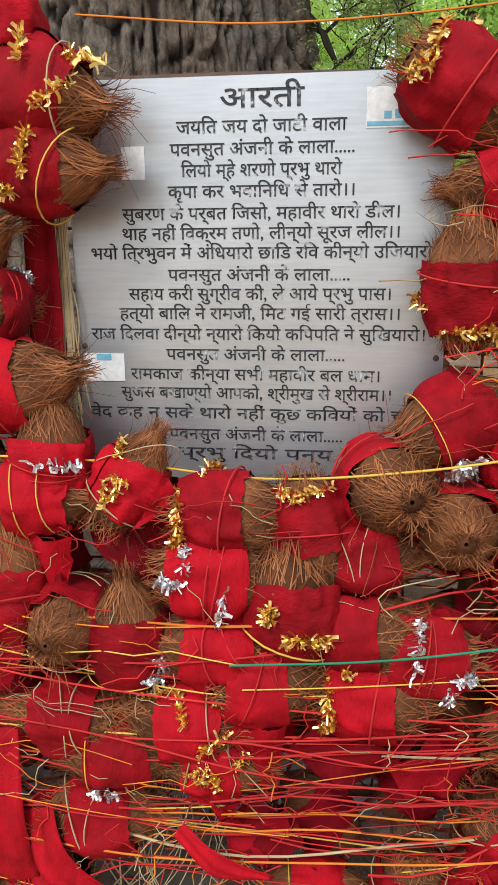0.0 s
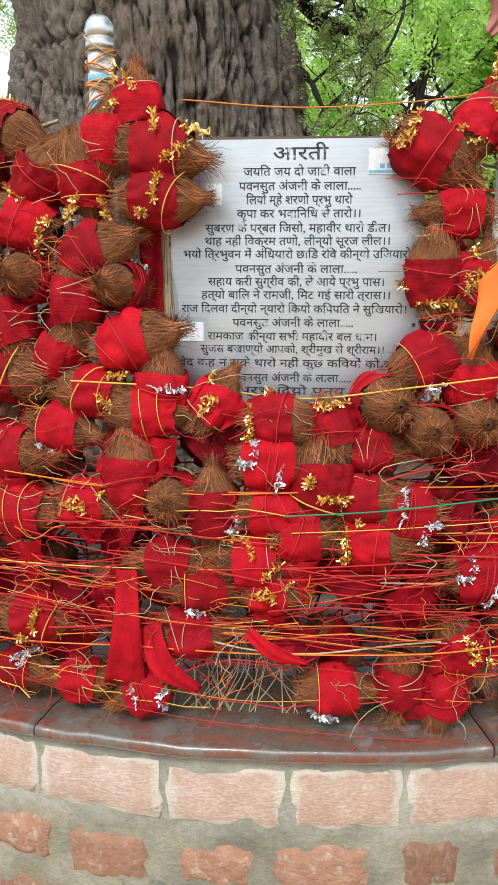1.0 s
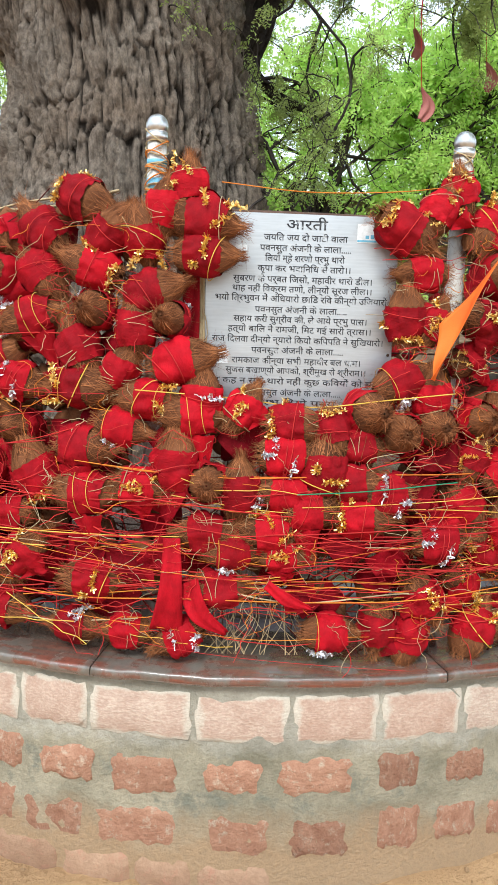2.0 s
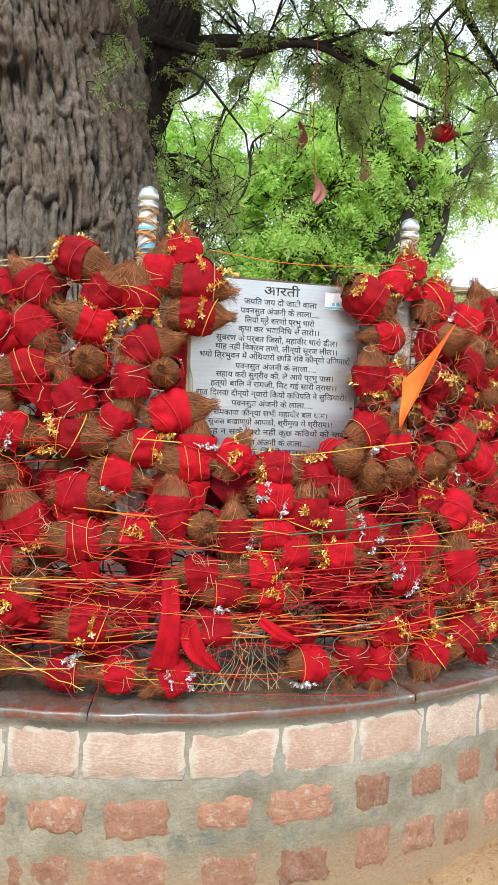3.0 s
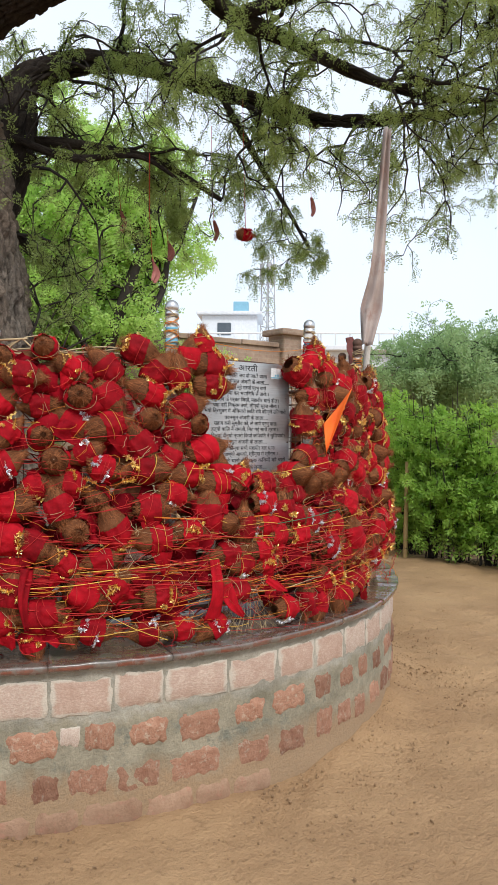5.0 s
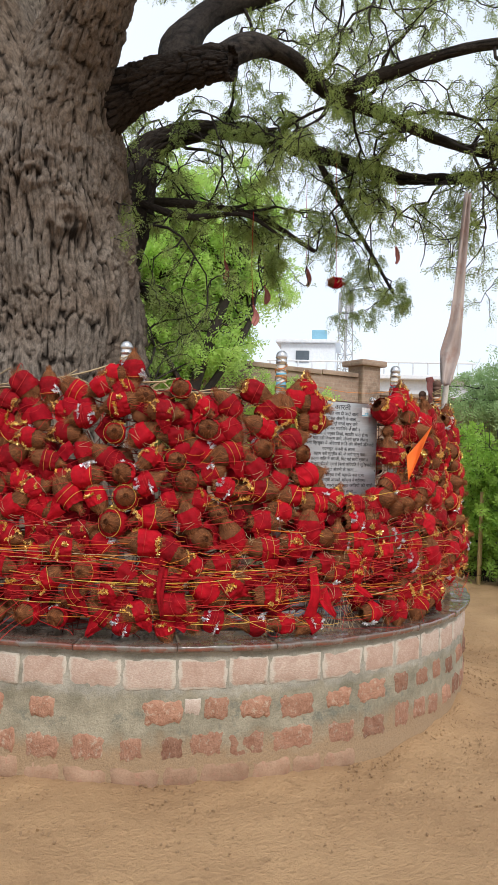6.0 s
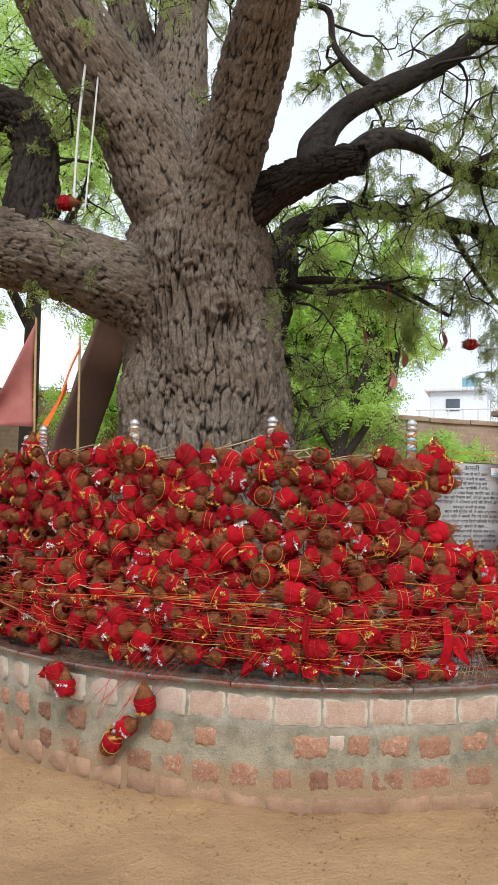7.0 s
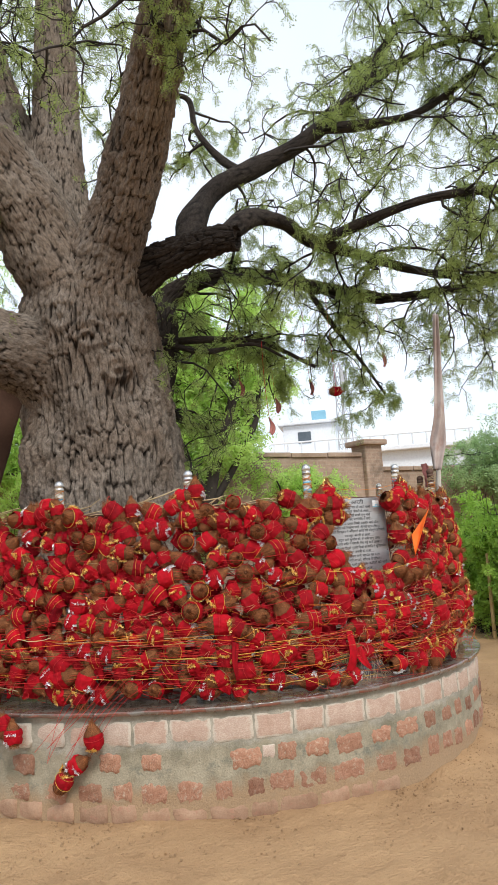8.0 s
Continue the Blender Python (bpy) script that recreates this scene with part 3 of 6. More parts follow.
def stone_mesh(seed, rag, nx=8, nz=5):
    """A worn facing stone of unit size: x and z are -0.5 to 0.5, its face looks along -y."""
    r = np.random.default_rng(seed)
    xs, zs = np.linspace(-0.5, 0.5, nx), np.linspace(-0.5, 0.5, nz)
    v, f = [], []
    for z in zs:
        for x in xs:
            ex, ez = abs(x) * 2, abs(z) * 2
            rim = max(ex, ez)
            dx = (r.random() - 0.5) * rag * (ex > 0.99)
            dz = (r.random() - 0.5) * rag * 1.6 * (ez > 0.99)
            if ex > 0.99 and ez > 0.99:
                dx, dz = -x * rag * r.uniform(0.2, 1.2), -z * rag * r.uniform(0.4, 2.0)
            y = -1.0 + (0.6 if rim > 0.99 else 0.0) + (r.random() - 0.5) * 0.5
            v.append((x + dx, y, z + dz))
    n = len(v)
    for z in range(nz - 1):
        for x in range(nx - 1):
            a = z * nx + x
            f.append((a, a + 1, a + nx + 1, a + nx))
    border = list(range(nx)) + [k * nx + nx - 1 for k in range(1, nz)] + [(nz - 1) * nx + k for k in range(nx - 2, -1, -1)] + [k * nx for k in range(nz - 2, 0, -1)]
    for b in border:
        v.append((v[b][0], 2.0, v[b][2]))
    for k in range(len(border)):
        k2 = (k + 1) % len(border)
        f.append((border[k2], border[k], n + k, n + k2))
    me = bpy.data.meshes.new("stone")
    me.from_pydata(v, [], f)
    me.polygons.foreach_set("use_smooth", np.full(len(me.polygons), True))
    return me


DRESSED = [stone_mesh(30 + k, 0.035) for k in range(5)]
ROUGH = [stone_mesh(60 + k, 0.085, 10, 6) for k in range(8)]
for me in DRESSED:
    me.materials.append(M_BLOCK)
for me in ROUGH:
    me.materials.append(M_RUBBLE)
FOOT = [stone_mesh(90 + k, 0.025, 8, 5) for k in range(5)]
for me in FOOT:
    me.materials.append(M_MUDBRICK)


def facing(name, pool, a0, a1, z0, z1, proud, tilt=0.0):
    a = (a0 + a1) / 2
    w = 2 * R_WALL * float(swell(a)) * math.sin(radians(a1 - a0) / 2)
    ob = new(name, pool[int(rng.integers(len(pool)))])
    ob.parent = platform
    flip = -1 if rng.random() < 0.5 else 1
    r = (R_WALL - 0.012) * float(swell(a))
    ob.matrix_basis = Matrix.Translation((r * math.sin(radians(a)), -r * math.cos(radians(a)), (z0 + z1) / 2)) @ pose(0, 0, 0, 0, tilt, a) @ Matrix.Diagonal((w * flip, proud, (z1 - z0), 1))
    return ob


joints = [-48.6, -43.3, -37.3, -30.6, -23.9, -17.5, -12.1, -4.5, 2.4, 8.8, 15.2, 21.6, 27.9, 34.6]
while joints[-1] < 95:
    joints.append(joints[-1] + rng.uniform(5.8, 7.2))
while joints[0] > -120:
    joints.insert(0, joints[0] - rng.uniform(5.2, 7.2))
for a0, a1 in zip(joints, joints[1:]):
    facing("dressed_block", DRESSED, a0 + 0.17, a1 - 0.17, 0.506 + rng.uniform(-0.006, 0.006), 0.668 + rng.uniform(-0.006, 0.006), 0.021)
UPPER = [(-64.4, -60.0), (-48.9, -45.3), (-42.0, -38.7), (-27.8, -23.0), (-20.5, -17.3), (-15.9, -11.8), (-10.3, -5.7), (-3.7, 0.4), (1.7, 7.0), (8.9, 12.2), (14.1, 17.5), (19.4, 22.3), (24.4, 27.9)]
LOWER = [(-46.9, -43.5), (-42.4, -38.0), (-36.5, -32.4), (-30.6, -27.8), (-25.6, -22.8), (-22.1, -17.9), (-17.4, -12.4), (-11.6, -5.6), (-3.4, 1.3), (2.7, 7.0), (9.0, 12.5), (13.6, 17.1), (18.2, 21.2)]
BASE = [(-68.1, -63.3), (-63.2, -58.7), (-58.4, -53.3), (-52.8, -47.7), (-47.4, -42.9), (-42.6, -37.5), (-37.3, -31.9), (-31.6, -25.6), (-25.4, -21.0), (-20.9, -14.5), (-14.1, -8.7), (-8.5, -4.1)]
for course, wide, gap, right in ((UPPER, 3.9, 1.9, 95), (LOWER, 4.3, 1.5, 95), (BASE, 4.9, 0.25, -4)):
    while course[-1][1] < right:
        a0 = course[-1][1] + gap * rng.uniform(0.6, 1.5)
        course.append((a0, a0 + wide * rng.uniform(0.75, 1.2)))
    while course[0][0] > -118:
        a1 = course[0][0] - gap * rng.uniform(0.6, 1.5)
        course.insert(0, (a1 - wide * rng.uniform(0.75, 1.2), a1))
for a0, a1 in UPPER:
    facing("rubble_block", ROUGH, a0, a1, 0.322 + rng.uniform(-0.012, 0.02), 0.462 + rng.uniform(-0.02, 0.012), rng.uniform(0.022, 0.028), rng.uniform(-2.5, 2.5))
for a0, a1 in LOWER:
    facing("rubble_block", ROUGH, a0, a1, 0.128 + rng.uniform(-0.015, 0.015), 0.275 + rng.uniform(-0.025, 0.015), rng.uniform(0.022, 0.028), rng.uniform(-2.5, 2.5))
for a0, a1 in BASE:
    rise = 0.0020 * max(0.0, -a0 - 38)
    facing("foot_brick", FOOT, a0, a1, -0.04 + rise, 0.098 + rise + rng.uniform(-0.012, 0.010), rng.uniform(0.033, 0.040), rng.uniform(-1.5, 1.5))
facing("pale_stone", DRESSED, -22.9, -20.8, 0.36, 0.455, 0.022)

# ---------------------------------------------------------------- the old tree
def plates(u, v, around, crack=0.2):
    """Cracked bark: 0 in the cracks to 1 on the plates, each plate's own number, and its tilt. u wraps after a whole number of cells."""
    iu, iv = np.floor(u).astype(np.int64), np.floor(v).astype(np.int64)
    f1, f2, own, tilt = np.full(len(u), 9.0), np.full(len(u), 9.0), np.zeros(len(u)), np.zeros(len(u))
    for du in (-1, 0, 1):
        for dv in (-1, 0, 1):
            cu, cv = (iu + du) % around, iv + dv
            px = iu + du + 0.1 + 0.8 * lattice(cu, cv, cu * 0 + 1)
            py = iv + dv + 0.05 + 0.9 * lattice(cu, cv, cu * 0 + 2)
            lean = lattice(cu, cv, cu * 0 + 4) - 0.5
            d = np.hypot(u - px, v - py)
            nearer = d < f1
            f2 = np.where(nearer, f1, np.minimum(f2, d))
            own = np.where(nearer, lattice(cu, cv, cu * 0 + 3), own)
            tilt = np.where(nearer, (u - px) * lean * 1.6 - (v - py) * 0.5, tilt)
            f1 = np.where(nearer, d, f1)
    return np.clip((f2 - f1) / crack, 0, 1), own, tilt


def bark_tube(name, nodes, parent, per=8, sides=48, furrow=0.03, lump=0.10, label="", cell=(0.058, 0.36), knobs=(), mat=None):
    """A limb through (x, y, z, r) nodes with cracked plates of bark in relief, and knobs (place, size, height)."""
    path = smooth_path(nodes, per)
    v, q, off, run, ang = tube_arrays(path[:, :3], path[:, 3], sides)
    rr = np.repeat(path[:, 3], sides)
    around = np.stack([np.cos(ang) * rr, np.sin(ang) * rr, run], -1)
    big = vnoise(around * 2.2 + 11) - 0.5
    mean_r = max(0.03, float(path[:, 3].mean()))
    count = max(6, int(round(2 * math.pi * mean_r / cell[0])))
    warp_u, warp_v = vnoise(around * np.array([4.0, 4.0, 1.6]) + 40) - 0.5 + 0.35 * (vnoise(around * np.array([11.0, 11.0, 4.5]) + 60) - 0.5), vnoise(around * 6.0 + 80) - 0.5
    u, w = ang / (2 * math.pi) * count + 1.5 * warp_u, run / cell[1] + 0.8 * warp_v
    crack, own, tilt = plates(u, w, count, 0.30)
    chip, chip_own, chip_tilt = plates(u * 2.0, w * 2.2, count * 2, 0.25)
    strip = np.abs(2 * vnoise(around * np.array([30, 30, 2.6]) + 2.0 * warp_u[:, None] + 9) - 1)
    fine = vnoise(around * np.array([90, 90, 34]) + 17) - 0.5
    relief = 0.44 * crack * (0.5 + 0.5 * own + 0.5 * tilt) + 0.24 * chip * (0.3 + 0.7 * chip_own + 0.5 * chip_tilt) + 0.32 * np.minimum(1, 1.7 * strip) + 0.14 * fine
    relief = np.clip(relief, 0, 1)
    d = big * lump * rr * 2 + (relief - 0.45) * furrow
    for place, wide, high in knobs:
        k = np.linalg.norm(v - np.array(place), axis=1) / wide
        d += high * np.exp(-k ** 2) * (1 + 0.28 * np.cos(k * 9.0 + 3 * big))
    v = v + off * d[:, None]
    me = raw_mesh(name, v, q)
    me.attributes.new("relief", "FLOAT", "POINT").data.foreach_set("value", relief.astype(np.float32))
    uv = me.uv_layers.new(name="UVMap")
    idx = np.empty(len(me.loops), np.int32)
    me.loops.foreach_get("vertex_index", idx)
    u = ang * mean_r
    uvs = np.stack([u[idx], run[idx]], -1)
    faces = uvs.reshape(-1, 4, 2)
    wrap = faces[:, :, 0].max(1) - faces[:, :, 0].min(1) > u.max() * 0.6
    low = faces[:, :, 0] < u.max() * 0.3
    faces[:, :, 0] += (wrap[:, None] & low) * (u.max() + u[1])
    uv.data.foreach_set("uv", faces.astype(np.float32).ravel())
    return put_mesh(name, me, mat or (M_BARK if nodes[0][3] > 0.28 else M_DARK_SHADED_BARK), parent, label)


tree = thing("old_tree", (0, 0, 0), "huge old tree with deeply furrowed grey-brown bark", "tree")
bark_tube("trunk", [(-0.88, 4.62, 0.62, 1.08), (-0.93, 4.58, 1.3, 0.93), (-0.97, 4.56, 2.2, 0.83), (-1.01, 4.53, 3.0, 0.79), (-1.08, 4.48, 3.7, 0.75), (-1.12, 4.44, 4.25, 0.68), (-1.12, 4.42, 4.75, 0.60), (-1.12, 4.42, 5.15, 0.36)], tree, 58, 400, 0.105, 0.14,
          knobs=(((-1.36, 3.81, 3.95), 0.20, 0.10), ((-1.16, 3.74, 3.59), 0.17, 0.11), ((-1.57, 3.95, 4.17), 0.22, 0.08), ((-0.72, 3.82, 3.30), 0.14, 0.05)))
BOUGHS = {
    "front_left": [(-1.18, 4.42, 4.2, 0.52), (-1.45, 4.36, 4.75, 0.46), (-1.85, 4.33, 5.4, 0.40), (-2.35, 4.24, 6.0, 0.36), (-2.84, 4.19, 6.65, 0.31), (-3.3, 4.1, 7.4, 0.26)],
    "middle": [(-1.18, 4.62, 4.6, 0.42), (-1.27, 4.84, 5.9, 0.30), (-1.22, 4.93, 7.2, 0.24), (-1.18, 5.02, 8.6, 0.19)],
    "rear": [(-1.30, 4.9, 5.5, 0.30), (-1.71, 5.25, 6.9, 0.21), (-1.9, 5.4, 7.9, 0.17), (-2.2, 5.6, 9.2, 0.13)],
    "front_right": [(-1.10, 4.40, 4.2, 0.50), (-1.12, 3.95, 4.75, 0.38), (-1.09, 3.55, 5.18, 0.31), (-1.08, 3.15, 5.55, 0.27), (-1.11, 2.75, 5.87, 0.245), (-1.17, 2.3, 6.25, 0.21), (-1.2, 1.8, 6.8, 0.16)],
    "low_left": [(-1.3, 4.5, 3.55, 0.50), (-1.75, 4.45, 3.82, 0.42), (-2.2, 4.37, 3.93, 0.36), (-2.65, 4.27, 3.98, 0.34), (-3.05, 4.2, 4.0, 0.32), (-3.6, 4.1, 3.95, 0.3), (-4.3, 4.0, 4.1, 0.26)],
    "low_left_riser": [(-2.85, 4.22, 4.0, 0.26), (-2.76, 4.27, 4.5, 0.22), (-2.74, 4.37, 5.0, 0.21), (-2.9, 4.4, 5.3, 0.2), (-3.2, 4.41, 5.32, 0.18), (-3.6, 4.4, 5.1, 0.15)],
    "right_stub": [(-1.05, 4.32, 4.45, 0.275), (-0.72, 3.86, 4.70, 0.21), (-0.48, 3.38, 4.77, 0.165), (-0.31, 3.07, 4.79, 0.14), (-0.17, 2.89, 4.78, 0.11)],
    "right_upper": [(-0.42, 3.42, 4.8, 0.15), (-0.22, 3.66, 5.25, 0.145), (0.2, 3.82, 5.76, 0.125), (0.69, 3.77, 6.07, 0.11), (1.27, 3.63, 6.43, 0.095), (1.74, 3.51, 6.85, 0.08), (2.21, 3.37, 7.4, 0.06), (2.6, 3.2, 8.1, 0.04)],
    "right_upper_fork": [(1.5, 3.55, 6.62, 0.07), (2.09, 3.1, 6.62, 0.055), (2.52, 2.74, 6.73, 0.045), (3.08, 2.23, 7.2, 0.03), (3.6, 1.8, 7.6, 0.015)],
    "twisted": [(0.56, 3.8, 6.0, 0.05), (0.50, 4.2, 6.35, 0.045), (0.34, 4.45, 6.8, 0.04), (0.3, 4.51, 7.2, 0.035), (0.1, 4.6, 7.3, 0.02)],
    "right_middle": [(-0.26, 3.02, 4.8, 0.11), (0.2, 3.18, 5.15, 0.095), (0.72, 3.33, 5.24, 0.085), (1.1, 3.36, 5.1, 0.075), (1.6, 3.2, 4.97, 0.06), (2.22, 3.0, 4.8, 0.045), (2.9, 2.75, 4.7, 0.03), (3.6, 2.4, 4.75, 0.015)],
    "right_rear": [(-0.10, 4.66, 0.62, 0.56), (-0.24, 4.64, 1.15, 0.42), (-0.33, 4.60, 1.9, 0.34), (-0.46, 4.56, 2.6, 0.29), (-0.52, 4.58, 3.15, 0.26), (-0.29, 4.70, 3.9, 0.265), (-0.10, 4.86, 4.4, 0.215), (0.06, 4.95, 4.8, 0.13), (0.48, 4.85, 5.06, 0.10), (1.07, 4.6, 5.12, 0.085), (1.74, 4.2, 4.92, 0.07), (2.47, 3.7, 4.7, 0.055), (3.1, 3.3, 4.75, 0.04), (3.9, 2.8, 4.9, 0.02)],
    "right_rear_droop": [(1.65, 4.25, 4.93, 0.035), (1.92, 4.02, 4.3, 0.028), (2.17, 3.93, 3.93, 0.022), (2.45, 3.86, 3.52, 0.014)],
    "low_rear": [(-0.15, 4.75, 4.2, 0.045), (0.46, 4.54, 4.23, 0.038), (1.02, 4.31, 4.16, 0.03), (1.55, 4.05, 3.85, 0.018)],
    "low_rear_fork": [(-0.25, 4.45, 4.1, 0.035), (0.23, 4.35, 4.02, 0.03), (0.75, 4.17, 4.1, 0.024), (1.13, 4.04, 3.92, 0.014)],
    "lowest": [(-0.35, 4.62, 3.6, 0.04), (-0.04, 4.59, 3.28, 0.032), (0.33, 4.52, 3.14, 0.02)],
    "rear_low": [(-0.6, 4.85, 2.75, 0.10), (-0.1, 5.2, 2.35, 0.07), (0.5, 5.6, 2.1, 0.05), (0.9, 5.9, 2.3, 0.03)],
    "overhead": [(2.15, 3.38, 7.3, 0.05), (2.5, 2.5, 7.35, 0.04), (2.8, 1.6, 7.0, 0.03), (3.1, 0.8, 6.5, 0.015)],
    "overhead_right": [(1.2, 3.3, 5.1, 0.06), (1.9, 2.3, 5.3, 0.05), (2.7, 1.5, 5.2, 0.035), (3.5, 0.8, 4.9, 0.015)],
}
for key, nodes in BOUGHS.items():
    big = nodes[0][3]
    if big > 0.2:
        # Limbs on the right get the bark with shade painted into its colour.
        bark_tube("limb", nodes, tree, 24 if key == "right_rear" else 34, 120, 0.058, 0.12, cell=(0.062, 0.17) if key != "right_rear" else (0.06, 0.30), mat=M_DARK_SHADED_BARK if key.startswith("right") else None)
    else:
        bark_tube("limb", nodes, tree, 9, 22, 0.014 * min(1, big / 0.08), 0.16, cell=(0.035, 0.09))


def unit(v):
    return v / (np.linalg.norm(v) + 1e-9)


def grow(starts, twigs, sprays, length, droop, seed, kids=5, depth=2, spread=1.1, crook=0.22, thin=0.0035):
    """Branchlets from (place, direction, radius) starts; fills twigs with tubes and sprays with (place, direction)."""
    r = np.random.default_rng(seed)
    todo = [(np.array(p), unit(np.array(d)), rad, length, depth) for p, d, rad in starts]
    while todo:
        p, d, rad, ln, lev = todo.pop()
        n = 7
        pts = [p]
        ln = ln * r.uniform(0.6, 1.3)
        for k in range(n):
            d = unit(d + r.normal(0, crook, 3) + np.array([0, 0, -droop * (k / n)]))
            pts.append(pts[-1] + d * ln / n)
        pts = np.array(pts)
        twigs.append((pts, np.linspace(rad, rad * 0.35, n + 1)))
        if lev > 0:
            for k in range(kids):
                i = int(r.integers(2, n + 1))
                side = unit(np.gradient(pts, axis=0)[i] + r.normal(0, spread, 3))
                todo.append((pts[i], side, max(rad * 0.5, thin), ln * 0.5, lev - 1))
        else:
            for k in range(n * 3):
                i = r.uniform(0.6, n)
                a = int(i)
                q = pts[a] + (pts[min(a + 1, n)] - pts[a]) * (i - a)
                sprays.append((q, unit(d * 0.6 + r.normal(0, 0.8, 3) + np.array([0, 0, -0.25]))))


def twig_object(name, twigs, material, parent, sides=4):
    v, f = join_arrays([tube_arrays(p, r, sides)[:2] for p, r in twigs])
    return put_mesh(name, raw_mesh(name, v, f), material, parent)


def leaf_sprays(name, sprays, material, parent, pairs, size, leaf, seed, label="", small=False):
    """Compound leaves: pairs of small pointed leaflets along a curved stalk, in one mesh."""
    r = np.random.default_rng(seed)
    p, d = np.array([s[0] for s in sprays]), np.array([s[1] for s in sprays])
    n = len(p)
    side = np.cross(d, r.normal(0, 1, (n, 3)))
    side /= np.linalg.norm(side, axis=1)[:, None] + 1e-9
    up = np.cross(side, d)
    scale = r.uniform(0.7, 1.3, n)[:, None] * size
    quads = []
    for k in range(pairs):
        t = (k + 0.6) / pairs
        root = p + d * scale * t - np.array([0, 0, 1]) * scale * 0.35 * t * t
        for sgn in (-1, 1):
            lean = side * sgn + d * r.uniform(0.2, 0.7, (n, 1)) + up * r.normal(0, 0.35, (n, 1))
            lean /= np.linalg.norm(lean, axis=1)[:, None]
            wide = np.cross(lean, up + r.normal(0, 0.3, (n, 3)))
            wide /= np.linalg.norm(wide, axis=1)[:, None] + 1e-9
            ln = leaf * r.uniform(0.7, 1.3, (n, 1))
            if small:
                quads.append(np.stack([root, root + lean * ln + wide * ln * 0.22, root + lean * ln * 0.8 - wide * ln * 0.24], 1))
            else:
                quads.append(np.stack([root, root + lean * ln * 0.5 + wide * ln * 0.2, root + lean * ln, root + lean * ln * 0.5 - wide * ln * 0.2], 1))
    v = np.concatenate(quads).reshape(-1, 3)
    return put_mesh(name, raw_mesh(name, v, np.arange(len(v)).reshape(-1, 3 if small else 4), False), material, parent, label)


def starts_on(nodes, count, seed, lift=0.1, t0=0.25, out=None):
    r = np.random.default_rng(seed)
    path = smooth_path(nodes, 10)
    tang = np.gradient(path[:, :3], axis=0)
    got = []
    for k in range(count):
        i = int(r.uniform(t0, 1.0) * (len(path) - 1))
        d = unit(unit(tang[i]) * 0.8 + r.normal(0, 0.8, 3) + np.array([0, 0, lift]))
        if out is not None:
            d = unit(d + np.array(out))
        got.append((path[i, :3], d, min(0.02, path[i, 3] * 0.5)))
    return got


twigs, sprays = [], []
PLAN = (("right_upper", 20, 1.3, 0.35), ("right_upper_fork", 12, 1.2, 0.4), ("right_middle", 26, 1.2, 0.5), ("right_rear", 32, 1.2, 0.45), ("right_rear_droop", 4, 0.6, 0.5),
        ("low_rear", 4, 0.7, 0.4), ("low_rear_fork", 2, 0.5, 0.4), ("overhead", 22, 1.2, 0.4), ("overhead_right", 26, 1.2, 0.5), ("front_right", 8, 1.2, 0.2), ("middle", 12, 1.5, 0.2), ("rear", 14, 1.4, 0.2),
        ("front_left", 5, 1.2, 0.2), ("low_left_riser", 8, 1.0, 0.4), ("low_left", 4, 1.0, 0.2), ("rear_low", 5, 0.7, 0.2), ("twisted", 5, 0.8, 0.2))
for k, (key, count, ln, droop) in enumerate(PLAN):
    late = 0.65 if key in ("front_right", "middle", "rear", "front_left", "low_left") else 0.3
    grow(starts_on(BOUGHS[key], count, 100 + k, 0.1, late), twigs, sprays, ln, droop, 200 + k, crook=0.36, thin=0.0024)
tagged(twig_object("branchwork", twigs, M_TWIG, tree), kind="stuff")
keep = np.random.default_rng(5).random(len(sprays))
leaf_sprays("crown", [s for s, k in zip(sprays, keep) if k < 0.52], M_LEAF, tree, 6, 0.080, 0.0225, 9, "sparse feathery olive-green foliage", True)

# ---------------------------------------------------------------- behind: trees, hedge, wall, building
def back_tree(name, base, trunk, limbs, crown_c, crown_r, n_start, mat, label, seed, leaf=0.05, size=0.20, pairs=5, kids=5, length=1.5, thin=1.0):
    ob = thing(name, base, label, "tree")
    b = np.array(base)
    path = np.array(trunk, float)
    v, q = tube_arrays(smooth_path(path, 6)[:, :3] - b, smooth_path(path, 6)[:, 3], 12)[:2]
    put_mesh("trunk", raw_mesh("trunk", v, q), M_TWIG, ob)
    tw, sp = [], []
    r = np.random.default_rng(seed)
    for lm in limbs:
        pth = smooth_path(np.array(lm, float), 6)
        tw.append((pth[:, :3] - b, pth[:, 3]))
    starts = []
    tops = [smooth_path(np.array(lm, float), 6) for lm in limbs] or [smooth_path(path, 6)]
    for _ in range(n_start):
        t = tops[int(r.integers(len(tops)))]
        i = int(r.uniform(0.3, 1) * (len(t) - 1))
        goal = np.array(crown_c) + unit(r.normal(0, 1, 3)) * np.array(crown_r) * r.uniform(0.4, 1.0)
        d = unit(goal - t[i, :3])
        dist = np.linalg.norm(goal - t[i, :3])
        mid = t[i, :3] + d * dist * 0.55
        tw.append((np.array([t[i, :3], (t[i, :3] + mid) / 2 + r.normal(0, 0.1, 3), mid]) - b, np.array([0.03, 0.022, 0.014])))
        starts.append((mid - b, d, 0.014))
    grow(starts, tw, sp, length, 0.25, seed + 1, kids=kids, depth=1, spread=1.0)
    k = r.random(len(sp))
    twig_object("branchwork", tw, M_TWIG, ob)
    leaf_sprays("crown", [s for s, x in zip(sp, k) if x < thin], mat, ob, pairs, size, leaf, seed + 2)
    return ob


